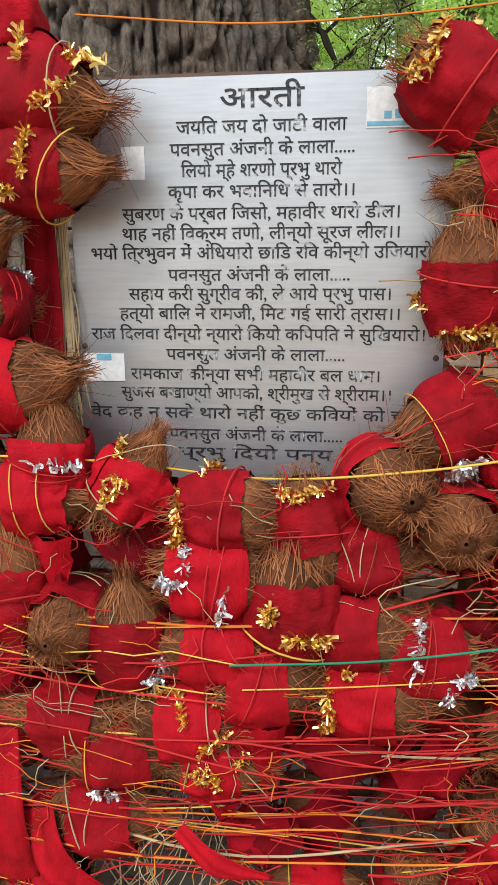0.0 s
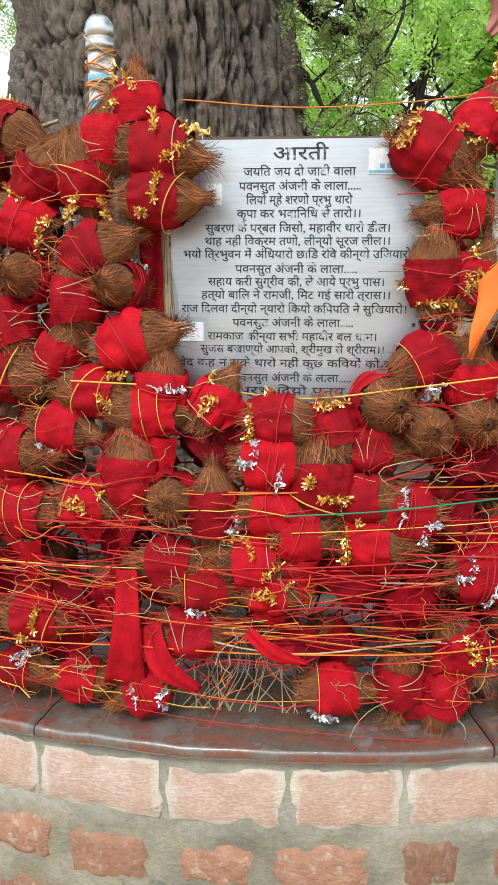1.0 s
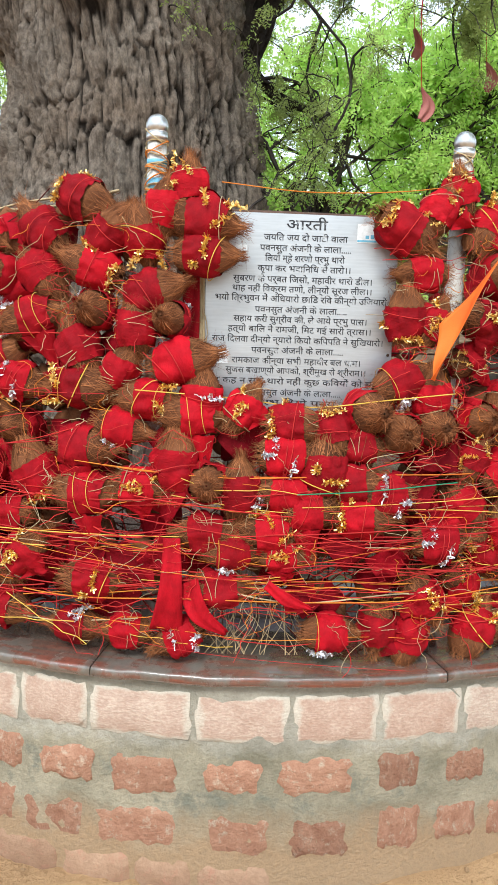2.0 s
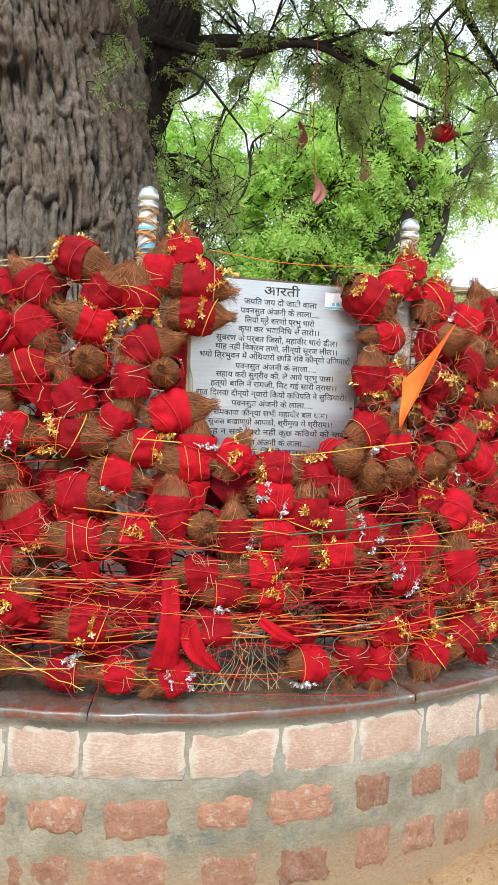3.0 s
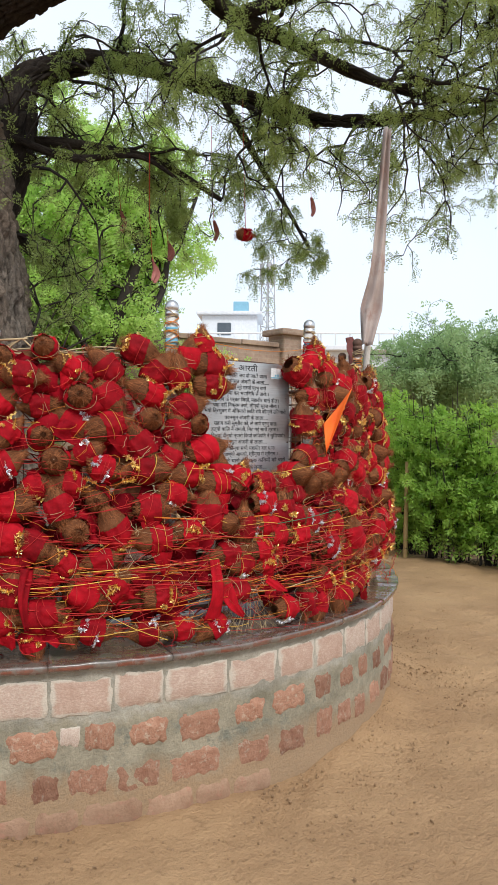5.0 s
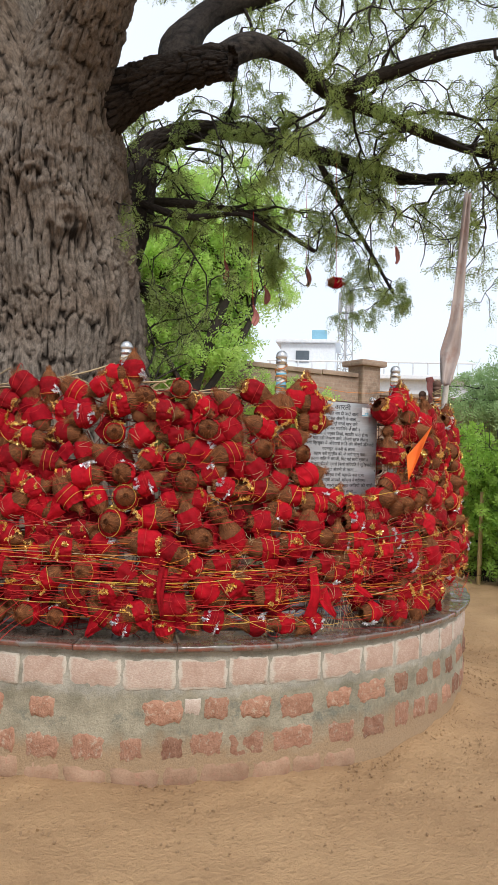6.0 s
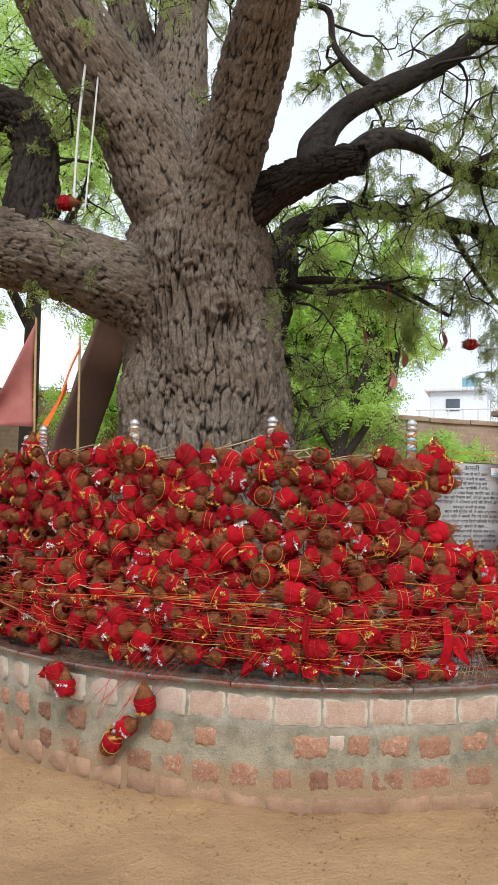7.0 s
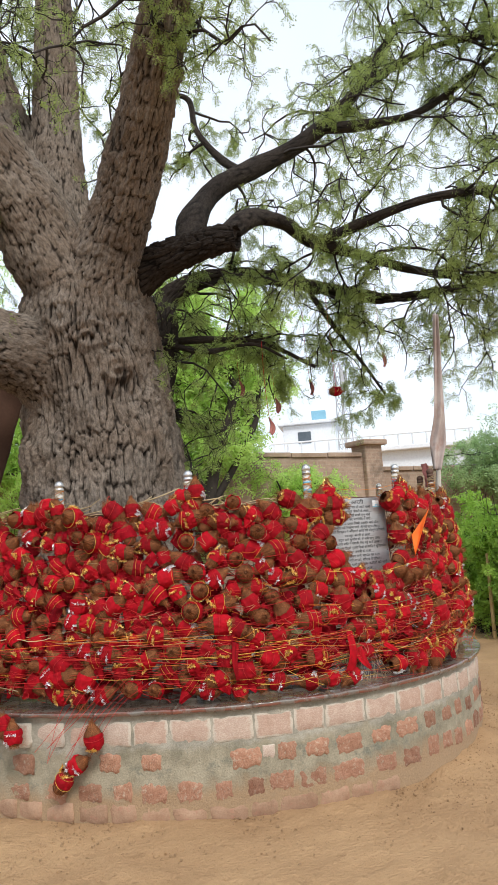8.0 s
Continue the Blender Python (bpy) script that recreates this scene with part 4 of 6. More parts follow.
back_tree("bright_tree", (4.1, 12.3, 0), [(4.10, 12.3, -0.05, 0.19), (4.30, 12.3, 1.5, 0.17), (4.55, 12.2, 3.1, 0.15), (4.94, 12.1, 4.35, 0.125), (5.30, 12.0, 5.45, 0.10)],
          [[(5.28, 12.0, 5.4, 0.085), (4.83, 12.0, 6.0, 0.07), (4.20, 12.1, 6.8, 0.05), (3.70, 12.3, 7.9, 0.03)], [(5.28, 12.0, 5.4, 0.08), (5.65, 12.0, 6.1, 0.06), (5.90, 12.1, 7.2, 0.04)],
           [(4.50, 12.2, 2.6, 0.10), (5.20, 12.1, 3.6, 0.085), (5.84, 12.1, 4.65, 0.075), (6.00, 12.1, 5.46, 0.065), (6.45, 12.1, 6.2, 0.05), (7.00, 12.3, 7.3, 0.03)], [(5.95, 12.1, 5.2, 0.05), (5.75, 12.1, 6.0, 0.04), (5.50, 12.3, 7.0, 0.025)],
           [(4.50, 12.2, 2.9, 0.07), (3.70, 12.2, 4.0, 0.055), (2.50, 12.3, 5.2, 0.035)], [(4.35, 12.3, 1.7, 0.06), (3.30, 12.2, 2.4, 0.045), (2.30, 12.1, 3.1, 0.03)]],
          (4.4, 12.8, 5.6), (3.6, 1.1, 3.5), 135, M_LEAF_FAR, "light green feathery tree with dark forked trunk behind the platform", 301, 0.094, 0.30, 6, 6, 1.25, 0.52)
back_tree("leafy_bush", (7.5, 12.6, 0), [(7.5, 12.6, -0.05, 0.06), (7.6, 12.6, 1.6, 0.05), (7.6, 12.5, 2.6, 0.035)], [[(7.6, 12.6, 1.6, 0.04), (8.0, 12.5, 2.4, 0.03), (8.3, 12.4, 3.0, 0.02)], [(7.6, 12.6, 1.4, 0.04), (7.0, 12.5, 2.4, 0.03), (6.5, 12.4, 3.2, 0.02)]],
          (7.3, 12.5, 2.9), (1.2, 0.6, 0.8), 34, M_LEAF_FAR, "bright green low bush before the old wall", 361, 0.075, 0.26, 6, 6, 0.8, 0.6)
back_tree("bright_tree", (0.4, 14.2, 0), [(0.4, 12.3, -0.05, 0.15), (0.5, 12.2, 2.0, 0.12), (0.6, 12.2, 4.0, 0.09)], [[(0.5, 12.2, 2.0, 0.09), (1.2, 12.0, 3.6, 0.06), (1.6, 11.9, 5.2, 0.04)]],
          (1.0, 12.3, 4.6), (2.8, 1.2, 3.2), 60, M_LEAF_FAR, "bright green bushy tree before the old wall", 311, 0.094, 0.30, 6, 6, 1.25, 0.48)
back_tree("spreading_tree", (15.5, 12.0, 0), [(15.5, 11.5, -0.05, 0.2), (15.4, 11.5, 1.6, 0.17), (15.3, 11.4, 2.4, 0.13)], [[(15.3, 11.4, 2.2, 0.1), (14.2, 11.4, 3.4, 0.06), (13.2, 11.4, 4.0, 0.03)], [(15.3, 11.4, 2.2, 0.1), (16.4, 11.0, 3.5, 0.06), (17.6, 10.6, 4.1, 0.03)]],
          (15.3, 11.2, 3.6), (3.4, 2.0, 1.3), 150, M_LEAF_GREY, "low spreading grey-green thorn tree in the distance", 321, 0.10, 0.30, 5, 6, 1.2, 0.45)
back_tree("spreading_tree", (23.5, 9.0, 0), [(23.5, 9.0, -0.05, 0.2), (23.4, 9.0, 1.8, 0.16), (23.3, 9.0, 2.8, 0.12)], [[(23.3, 9.0, 2.5, 0.1), (22.0, 9.0, 4.0, 0.06)], [(23.3, 9.0, 2.5, 0.1), (24.6, 9.0, 4.0, 0.06)]],
          (23.3, 9.0, 4.0), (3.8, 2.0, 1.8), 130, M_LEAF_GREY, "low spreading grey-green thorn tree in the distance", 331, 0.12, 0.36, 5, 6, 1.4, 0.42)
back_tree("leafy_tree", (-5.2, 10.5, 0), [(-5.2, 10.5, -0.05, 0.2), (-5.2, 10.5, 3.0, 0.16), (-5.0, 10.5, 5.0, 0.12)], [[(-5.1, 10.5, 4.0, 0.1), (-4.2, 10.4, 6.2, 0.07), (-3.6, 10.3, 7.6, 0.04)], [(-5.1, 10.5, 4.0, 0.1), (-6.0, 10.5, 6.5, 0.06)]],
          (-4.6, 10.4, 7.0), (3.0, 2.0, 2.4), 80, M_LEAF_FAR, "light green tree crown behind the old tree", 341, 0.065, 0.26, 6, 6, 1.3, 0.5)

back_tree("leafy_tree", (-2.0, 12.4, 0), [(-2.0, 12.4, -0.05, 0.2), (-2.0, 12.4, 4.0, 0.16), (-2.0, 12.3, 7.0, 0.12)], [[(-2.0, 12.4, 5.0, 0.1), (-3.4, 12.2, 7.5, 0.07), (-4.6, 12.0, 9.6, 0.04)], [(-2.0, 12.4, 6.0, 0.1), (-0.6, 12.2, 9.0, 0.06), (0.4, 12.0, 11.0, 0.04)]],
          (-2.6, 12.2, 9.6), (4.6, 1.6, 3.4), 100, M_LEAF_FAR, "light green tree crown behind the old tree", 351, 0.06, 0.26, 6, 6, 1.4, 0.5)


def shrub(place, height, width, seed, dry=False):
    ob = thing("hedge_shrub", place, "dense green hedge shrub with bare twiggy lower stems" if not dry else "dry brown twiggy shrub at the hedge foot", "shrub", "hedge along the path")
    r = np.random.default_rng(seed)
    tw, sp = [], []
    for _ in range(16):
        a, rad = r.uniform(0, 2 * math.pi), r.uniform(0.05, 0.5) * width
        foot = np.array([math.cos(a) * rad * 0.5, math.sin(a) * rad * 0.5, -0.02])
        top = np.array([math.cos(a) * rad * 1.3, math.sin(a) * rad * 1.3, height * r.uniform(0.5, 1.08)])
        pts = smooth_path([foot, (foot + top) / 2 + r.normal(0, 0.06, 3), top], 4)
        tw.append((pts, np.linspace(0.014, 0.006, len(pts))))
        st = []
        for k in range(9):
            i = int(r.uniform(0.08 if not dry else 0.0, 1) * (len(pts) - 1))
            st.append((pts[i], unit(r.normal(0, 1, 3) + np.array([0, 0, 0.4])), 0.005))
        grow(st, tw, sp, 0.36, 0.05, int(r.integers(1 << 30)), kids=3, depth=1, spread=1.0)
    tagged(twig_object("stem_tangle", tw, M_TWIG, ob), kind="stuff")
    sp = [s for s in sp if s[0][2] > height * (0.06 + 0.26 * r.random()) and r.random() < 0.42]
    if not dry:
        leaf_sprays("foliage", sp, M_LEAF_HEDGE, ob, 3, 0.09, 0.062, seed + 1)
    return ob


hedge_line = smooth_path([(6.9, 7.6), (6.45, 6.6), (5.95, 5.6), (5.85, 4.7), (6.05, 3.8), (6.4, 2.9)], 2)
for k, (x, y) in enumerate(hedge_line):
    shrub((x + 0.25, y + 0.1, 0), rng.uniform(1.6, 2.3), rng.uniform(0.5, 0.75), 500 + 7 * k)
stake = thing("hedge_stake", (5.75, 5.45, 0), "weathered bamboo stake standing in the hedge", "stake")
v, f = tube_arrays(smooth_path([(0, 0, -0.05), (0.01, 0.0, 0.6), (0.03, 0.0, 1.35)], 4), np.full(9, 0.032), 10)[:2]
put_mesh("cane", raw_mesh("cane", v, f), M_BAMBOO, stake)

far_wall = thing("boundary_wall", (0, 13.6, 0), "old flaking brick and plaster boundary wall", "wall", kind="structure")
bm = bmesh.new()
box(bm, (25.0, 0.4, 3.9), (-2.0, 0, 1.95), bevel=0.03)
part("wall_length", bm, M_OLD_WALL, far_wall)
bm = bmesh.new()
box(bm, (30.0, 0.4, 3.5), (25.5, 0, 1.75), bevel=0.03)
part("wall_length", bm, M_OLD_WALL, far_wall)
for x, h in ((10.45, 4.25), (-14.5, 4.5), (16.5, 3.7), (24, 3.7)):
    bm = bmesh.new()
    box(bm, (0.62, 0.62, h), (x, -0.05, h / 2), bevel=0.04)
    box(bm, (0.86, 0.86, 0.16), (x, -0.05, h + 0.05), bevel=0.04)
    part("gate_pillar", bm, M_OLD_WALL, far_wall)
for x0, x1, h in ((-14.2, 10.1, 3.9), (10.8, 40, 3.5)):
    n = int((x1 - x0) / 1.2)
    for k in range(n):
        bm = bmesh.new()
        box(bm, (1.19, 0.52, 0.12), (x0 + (k + 0.5) * (x1 - x0) / n, 0, h + 0.055 + rng.uniform(-0.01, 0.01)), bevel=0.02)
        part("cap_stone", bm, M_OLD_WALL, far_wall)

house = thing("white_house", (25.0, 31.5, 0), "distant whitewashed flat-roofed house with parapet", "house", kind="structure")
house.rotation_euler = (0, 0, radians(-40))


def house_box(name, size, at, mat=None):
    bm = bmesh.new()
    box(bm, size, at, bevel=0.05)
    return part(name, bm, mat or M_WHITEWASH, house)


main_wall = house_box("wall", (11.0, 7.0, 6.3), (1.0, 3.5, 3.15))
house_box("balcony_slab", (11.8, 8.0, 0.25), (1.0, 3.4, 6.4))
house_box("roof_room", (3.2, 4.0, 2.0), (-2.6, 3.5, 7.5))
house_box("roof_slab", (3.8, 4.6, 0.2), (-2.6, 3.5, 8.6))
house_box("water_tank", (0.9, 0.9, 0.8), (-2.0, 3.2, 9.1), M_TANK)
for k in range(15):
    house_box("baluster", (0.08, 0.08, 0.7), (-4.6 + k * 0.8, -0.5, 6.85))
house_box("rail", (11.6, 0.1, 0.1), (1.0, -0.5, 7.2))
for x in (-3.4, -0.4, 2.6, 5.4):
    w = house_box("window", (1.1, 0.12, 1.2), (x, -0.02, 4.6), M_WINDOW)
house_box("window", (0.8, 0.12, 0.7), (-2.9, 1.48, 7.7), M_WINDOW)

tower = thing("antenna_tower", (34.1, 43.2, 0), "lattice steel telecom tower far behind the house", "tower")
tw = []
for sx, sy in ((-1, -1), (1, -1), (1, 1), (-1, 1)):
    tw.append((np.array([(sx * 0.55, sy * 0.55, 0.0), (sx * 0.3, sy * 0.3, 15.0)]), np.array([0.06, 0.05])))
for k in range(14):
    z0, z1 = k * 15 / 14, (k + 1) * 15 / 14
    w0, w1 = 0.55 - 0.25 * z0 / 15, 0.55 - 0.25 * z1 / 15
    c = [(-1, -1), (1, -1), (1, 1), (-1, 1)]
    for a in range(4):
        (ax, ay), (bx, by) = c[a], c[(a + 1) % 4]
        tw.append((np.array([(ax * w0, ay * w0, z0), (bx * w1, by * w1, z1)]), np.array([0.03, 0.03])))
        tw.append((np.array([(ax * w1, ay * w1, z1), (bx * w1, by * w1, z1)]), np.array([0.025, 0.025])))
twig_object("lattice", tw, M_TOWER, tower)
for k in range(3):
    bm = bmesh.new()
    box(bm, (0.3, 0.15, 1.6), (0.5 * math.cos(k * 2.1), 0.5 * math.sin(k * 2.1), 13.6), bevel=0.03)
    part("antenna_panel", bm, M_TOWER, tower)

# ---------------------------------------------------------------- fence round the tree
POSTS = [-106.0, -82.0, -57.8, -32.4, -9.2, 15.2, 39.4, 63.5, 88.0, 112.0]


def thread_loops(zs, radius, seed, thick=0.0022):
    r = np.random.default_rng(seed)
    out = []
    for z in zs:
        a = np.linspace(0, 2 * math.pi * 1.15, 26)
        k = radius + 0.003 + 0.003 * r.random()
        out.append(tube_arrays(np.stack([np.cos(a) * k, np.sin(a) * k, z + np.sin(a + r.uniform(0, 6)) * r.uniform(0.004, 0.03)], -1), np.full(26, thick), 4)[:2])
    return join_arrays(out)


def fence_post(theta, knob=True, seed=0):
    ob = thing("fence_post", ring(theta, R_FENCE, Z_TOP - 0.01), "pale painted pipe post with silver ball top bound with threads" if knob else "grey metal post bound with old threads", "post", "posts of the fence")
    r = np.random.default_rng(900 + seed)
    bm = bmesh.new()
    cylinder(bm, 0.029, 0.0, 1.62, 20)
    part("pipe", bm, M_PIPE if knob else M_IRON, ob, smooth=True)
    bm = bmesh.new()
    bmesh.ops.create_uvsphere(bm, u_segments=18, v_segments=12, radius=0.034, matrix=Matrix.Translation((0, 0, 1.63)))
    cylinder(bm, 0.033, 1.585, 1.61, 18)
    part("ball_cap", bm, M_KNOB if knob else M_IRON, ob, smooth=True)
    v, f = thread_loops(r.uniform(1.34, 1.60, 16), 0.029, seed + 1)
    put_mesh("thread_binding", raw_mesh("thread_binding", v, f), M_THREAD_P, ob, "straw-coloured thread binding")
    v, f = thread_loops(r.uniform(1.34, 1.58, 9), 0.030, seed + 2)
    put_mesh("thread_binding", raw_mesh("thread_binding", v, f), M_THREAD_R if seed % 2 else M_THREAD_O, ob, "red and orange thread binding")
    for z0, z1 in ((1.44, 1.475), (1.515, 1.53)):
        bm = bmesh.new()
        cylinder(bm, 0.0305, z0, z1, 20)
        part("paint_band", bm, M_BLUE if knob else M_PIPE, ob, "blue painted band" if knob else "", smooth=True)
    return ob


for k, a in enumerate(POSTS):
    fence_post(a, knob=a not in (39.4, 63.5), seed=3 * k)

fence = thing("wire_fence", (0, 0, 0), "rusty wire mesh fence hidden under coconuts", "fence")
pieces = []
for z in np.arange(Z_TOP + 0.06, 2.12, 0.1):
    deg = np.linspace(-112, 112, 150)
    a, R_WIRE = np.radians(deg), 2.228 * swell(deg)
    pieces.append(tube_arrays(np.stack([CX + R_WIRE * np.sin(a), CY - R_WIRE * np.cos(a), np.full(150, z)], -1), np.full(150, 0.0025), 4)[:2])
for deg in np.arange(-111, 112, 3.0):
    x, y, _ = ring(deg, 2.228)
    pieces.append(tube_arrays(np.array([(x, y, Z_TOP), (x, y, 1.4), (x, y, 2.12)]), np.full(3, 0.0025), 4)[:2])
put_mesh("wire_mesh", raw_mesh("wire_mesh", *join_arrays(pieces)), M_IRON, fence)
deg = np.linspace(-112, 112, 160)
a, R_WIRE = np.radians(deg), 2.212 * swell(deg)
for z, rr in ((2.12, 0.014), (0.86, 0.012)):
    put_mesh("rail", raw_mesh("rail", *tube_arrays(np.stack([CX + R_WIRE * np.sin(a), CY - R_WIRE * np.cos(a), np.full(160, z)], -1), np.full(160, rr), 8)[:2]), M_IRON, fence)


def wound(count, z_of, r_of, thick, seed, span=(6, 60), a_range=(-108, 100), wave=0.012, skip=None):
    """Threads wound along the fence: arcs with sag and slip."""
    r = np.random.default_rng(seed)
    out = []
    for _ in range(count):
        a0 = r.uniform(*a_range)
        a1 = a0 + r.uniform(*span)
        if skip is not None and a1 > skip[0] and a0 < skip[1]:
            continue
        n = max(8, int((a1 - a0) / 1.2))
        t = np.linspace(0, 1, n)
        ang = np.radians(a0 + (a1 - a0) * t)
        z0 = z_of(r)
        z = z0 + r.normal(0, 0.075) * t + r.normal(0, wave) * np.sin(t * math.pi * r.integers(1, 5)) - 0.02 * r.random() * np.sin(t * math.pi)
        rad = r_of(z) + r.uniform(-0.065, 0.008) + 0.008 * np.sin(t * r.uniform(5, 25) + r.uniform(0, 6))
        rad = rad * swell(np.degrees(ang))
        out.append(tube_arrays(np.stack([CX + rad * np.sin(ang), CY - rad * np.cos(ang), z], -1), np.full(n, thick * r.uniform(0.6, 1.4)), 4)[:2])
    return join_arrays(out)


v, f = wound(150, lambda r: r.uniform(2.085, 2.15), lambda z: np.full(np.shape(z), R_FENCE + 0.012), 0.004, 41, (3, 20), wave=0.02, skip=(-9.5, 9.0))
tagged(put_mesh("coir_wrapping", raw_mesh("coir_wrapping", v, f), M_THREAD_P), "straw-coloured coir and old thread along the top rail", "rope", kind="stuff")

# ---------------------------------------------------------------- votive coconuts
HALF = 0.090


def girth(x):
    """Radius of a coconut along its length, blunt behind and pointed before."""
    t = np.clip((np.asarray(x, float) + HALF) / (2 * HALF), 0, 1)
    return 0.0555 * np.sqrt(np.maximum(0, 1 - np.abs(np.clip(2 * t - 0.96, -1, 1.04) / 1.04) ** 3.0)) * (1 - 0.45 * np.clip(t - 0.62, 0, 1) / 0.38) + 0.001


def husk_arrays(seed, nx=14, na=18):
    xs = np.concatenate([np.linspace(-HALF * 0.999, HALF * 0.999, nx)])
    a = np.arange(na) * 2 * math.pi / na
    v = np.stack([np.repeat(xs, na), np.outer(girth(xs), np.cos(a)).ravel(), np.outer(girth(xs), np.sin(a)).ravel()], -1)
    ridge = 1 + 0.03 * np.cos(3 * np.tile(a, nx) + seed)
    d = 1 + (vnoise(v * 30 + seed * 3.1) - 0.5) * 0.14
    v[:, 1:] *= (d * ridge)[:, None]
    i, j = np.meshgrid(np.arange(nx - 1), np.arange(na), indexing="ij")
    k = (j + 1) % na
    return v, np.stack([i * na + j, (i + 1) * na + j, (i + 1) * na + k, i * na + k], -1).reshape(-1, 4)


def fibre_arrays(seed, count, lo, hi, wild=1.0):
    """Thin coir strands lying along the husk and lifting at their ends."""
    r = np.random.default_rng(seed)
    vs, fs = [], []
    for k in range(count):
        front = r.random() < (HALF - hi + 0.012) / (2 * HALF - hi + lo + 0.024)
        x0 = r.uniform(hi - 0.012, HALF * 0.9) if front else r.uniform(-HALF * 0.9, lo + 0.012)
        way = 1 if front else -1
        ln = r.uniform(0.025, 0.07)
        a0 = r.uniform(0, 2 * math.pi)
        twist = r.normal(0, 0.5 * wild)
        n = 5
        t = np.linspace(0, 1, n)
        x = x0 + way * ln * t
        over = np.clip(np.abs(x) - HALF, 0, 1)
        rad = girth(np.clip(x, -HALF * 0.97, HALF * 0.97)) * (1 + 0.05 * r.random()) + 0.002 + t ** 2 * r.exponential(0.010) * wild
        x = np.clip(x, -HALF - 0.018, HALF + 0.022) + r.normal(0, 0.004) * t
        a = a0 + twist * t
        c = np.stack([x, rad * np.cos(a), rad * np.sin(a)], -1)
        w = np.stack([np.zeros(n), -np.sin(a), np.cos(a)], -1) * r.uniform(0.0005, 0.0011) * np.linspace(1, 0.4, n)[:, None]
        b = len(vs) * 2 * n
        vs.append(np.stack([c - w, c + w], 1).reshape(-1, 3))
        for m in range(n - 1):
            fs.append((b + 2 * m, b + 2 * m + 1, b + 2 * m + 3, b + 2 * m + 2))
    return np.vstack(vs), np.array(fs)


def cloth_arrays(seed, lo, hi, nx=14, na=52, tail=0.0):
    """A wrapped band of cloth with folds and a frayed hem; tail adds a loose hanging end."""
    r = np.random.default_rng(seed)
    xs = np.linspace(lo, hi, nx)
    a = np.arange(na + 5) * 2 * math.pi / na + r.uniform(0, 6)
    m = na + 5
    X, A = np.repeat(xs, m), np.tile(a, nx)
    end = (np.abs(X - (lo + hi) / 2) / ((hi - lo) / 2)) ** 6
    p = np.stack([X * 30, np.cos(A) * 1.6, np.sin(A) * 1.6], -1)
    fold = (vnoise(p * 1.3 + seed) - 0.5) * 0.008 + (vnoise(p * np.array([0.5, 3.2, 3.2]) + seed + 9) - 0.5) * 0.010 - 0.012 * np.clip(0.22 - np.abs(vnoise(p * np.array([0.8, 1.5, 1.5]) + seed + 30) - 0.5), 0, 1) / 0.22
    lap = np.tile((np.arange(m) >= na).astype(float), nx) * 0.0035
    rad = np.maximum(girth(np.clip(X, -HALF * 0.90, HALF * 0.90)), 0.041) * 1.07 + 0.006 + np.maximum(fold, -0.006) + lap
    hem = end * (r.normal(0, 0.0012, m * nx) + 0.004 * np.sin(2 * A + seed))
    v = np.stack([X + hem * np.sign(X - (lo + hi) / 2), rad * np.cos(A), rad * np.sin(A)], -1)
    i, j = np.meshgrid(np.arange(nx - 1), np.arange(m - 1), indexing="ij")
    f = np.stack([i * m + j, (i + 1) * m + j, (i + 1) * m + j + 1, i * m + j + 1], -1).reshape(-1, 4)
    if tail > 0:
        nt = 8
        t = np.linspace(0, 1, nt)
        w = np.linspace(0.5, 0.12, nt) * (hi - lo)
        grid = []
        for k in range(nt):
            for s in np.linspace(-1, 1, 7):
                grid.append(((lo + hi) / 2 + s * w[k] + 0.02 * t[k], -0.050 - t[k] * tail, 0.045 + 0.012 * math.sin(4 * s + 3 * t[k]) - 0.02 * t[k] + 0.004 * r.normal()))
        g = np.array(grid)
        b = len(v)
        i, j = np.meshgrid(np.arange(nt - 1), np.arange(6), indexing="ij")
        f2 = np.stack([i * 7 + j, (i + 1) * 7 + j, (i + 1) * 7 + j + 1, i * 7 + j + 1], -1).reshape(-1, 4) + b
        v, f = np.vstack([v, g]), np.vstack([f, f2])
    return v, f


def band_arrays(seed, lo, hi, count):
    r = np.random.default_rng(seed)
    out = []
    for _ in range(count):
        x0, sl = r.uniform(lo, hi), r.normal(0, 0.025)
        a = np.linspace(0, 2 * math.pi, 25)
        x = x0 + sl * np.sin(a + r.uniform(0, 6))
        k = np.maximum(girth(np.clip(x, -HALF * 0.9, HALF * 0.9)), 0.041) * 1.07 + 0.0085
        out.append(tube_arrays(np.stack([x, k * np.cos(a), k * np.sin(a)], -1), np.full(25, r.uniform(0.0009, 0.0016)), 4)[:2])
    return join_arrays(out)


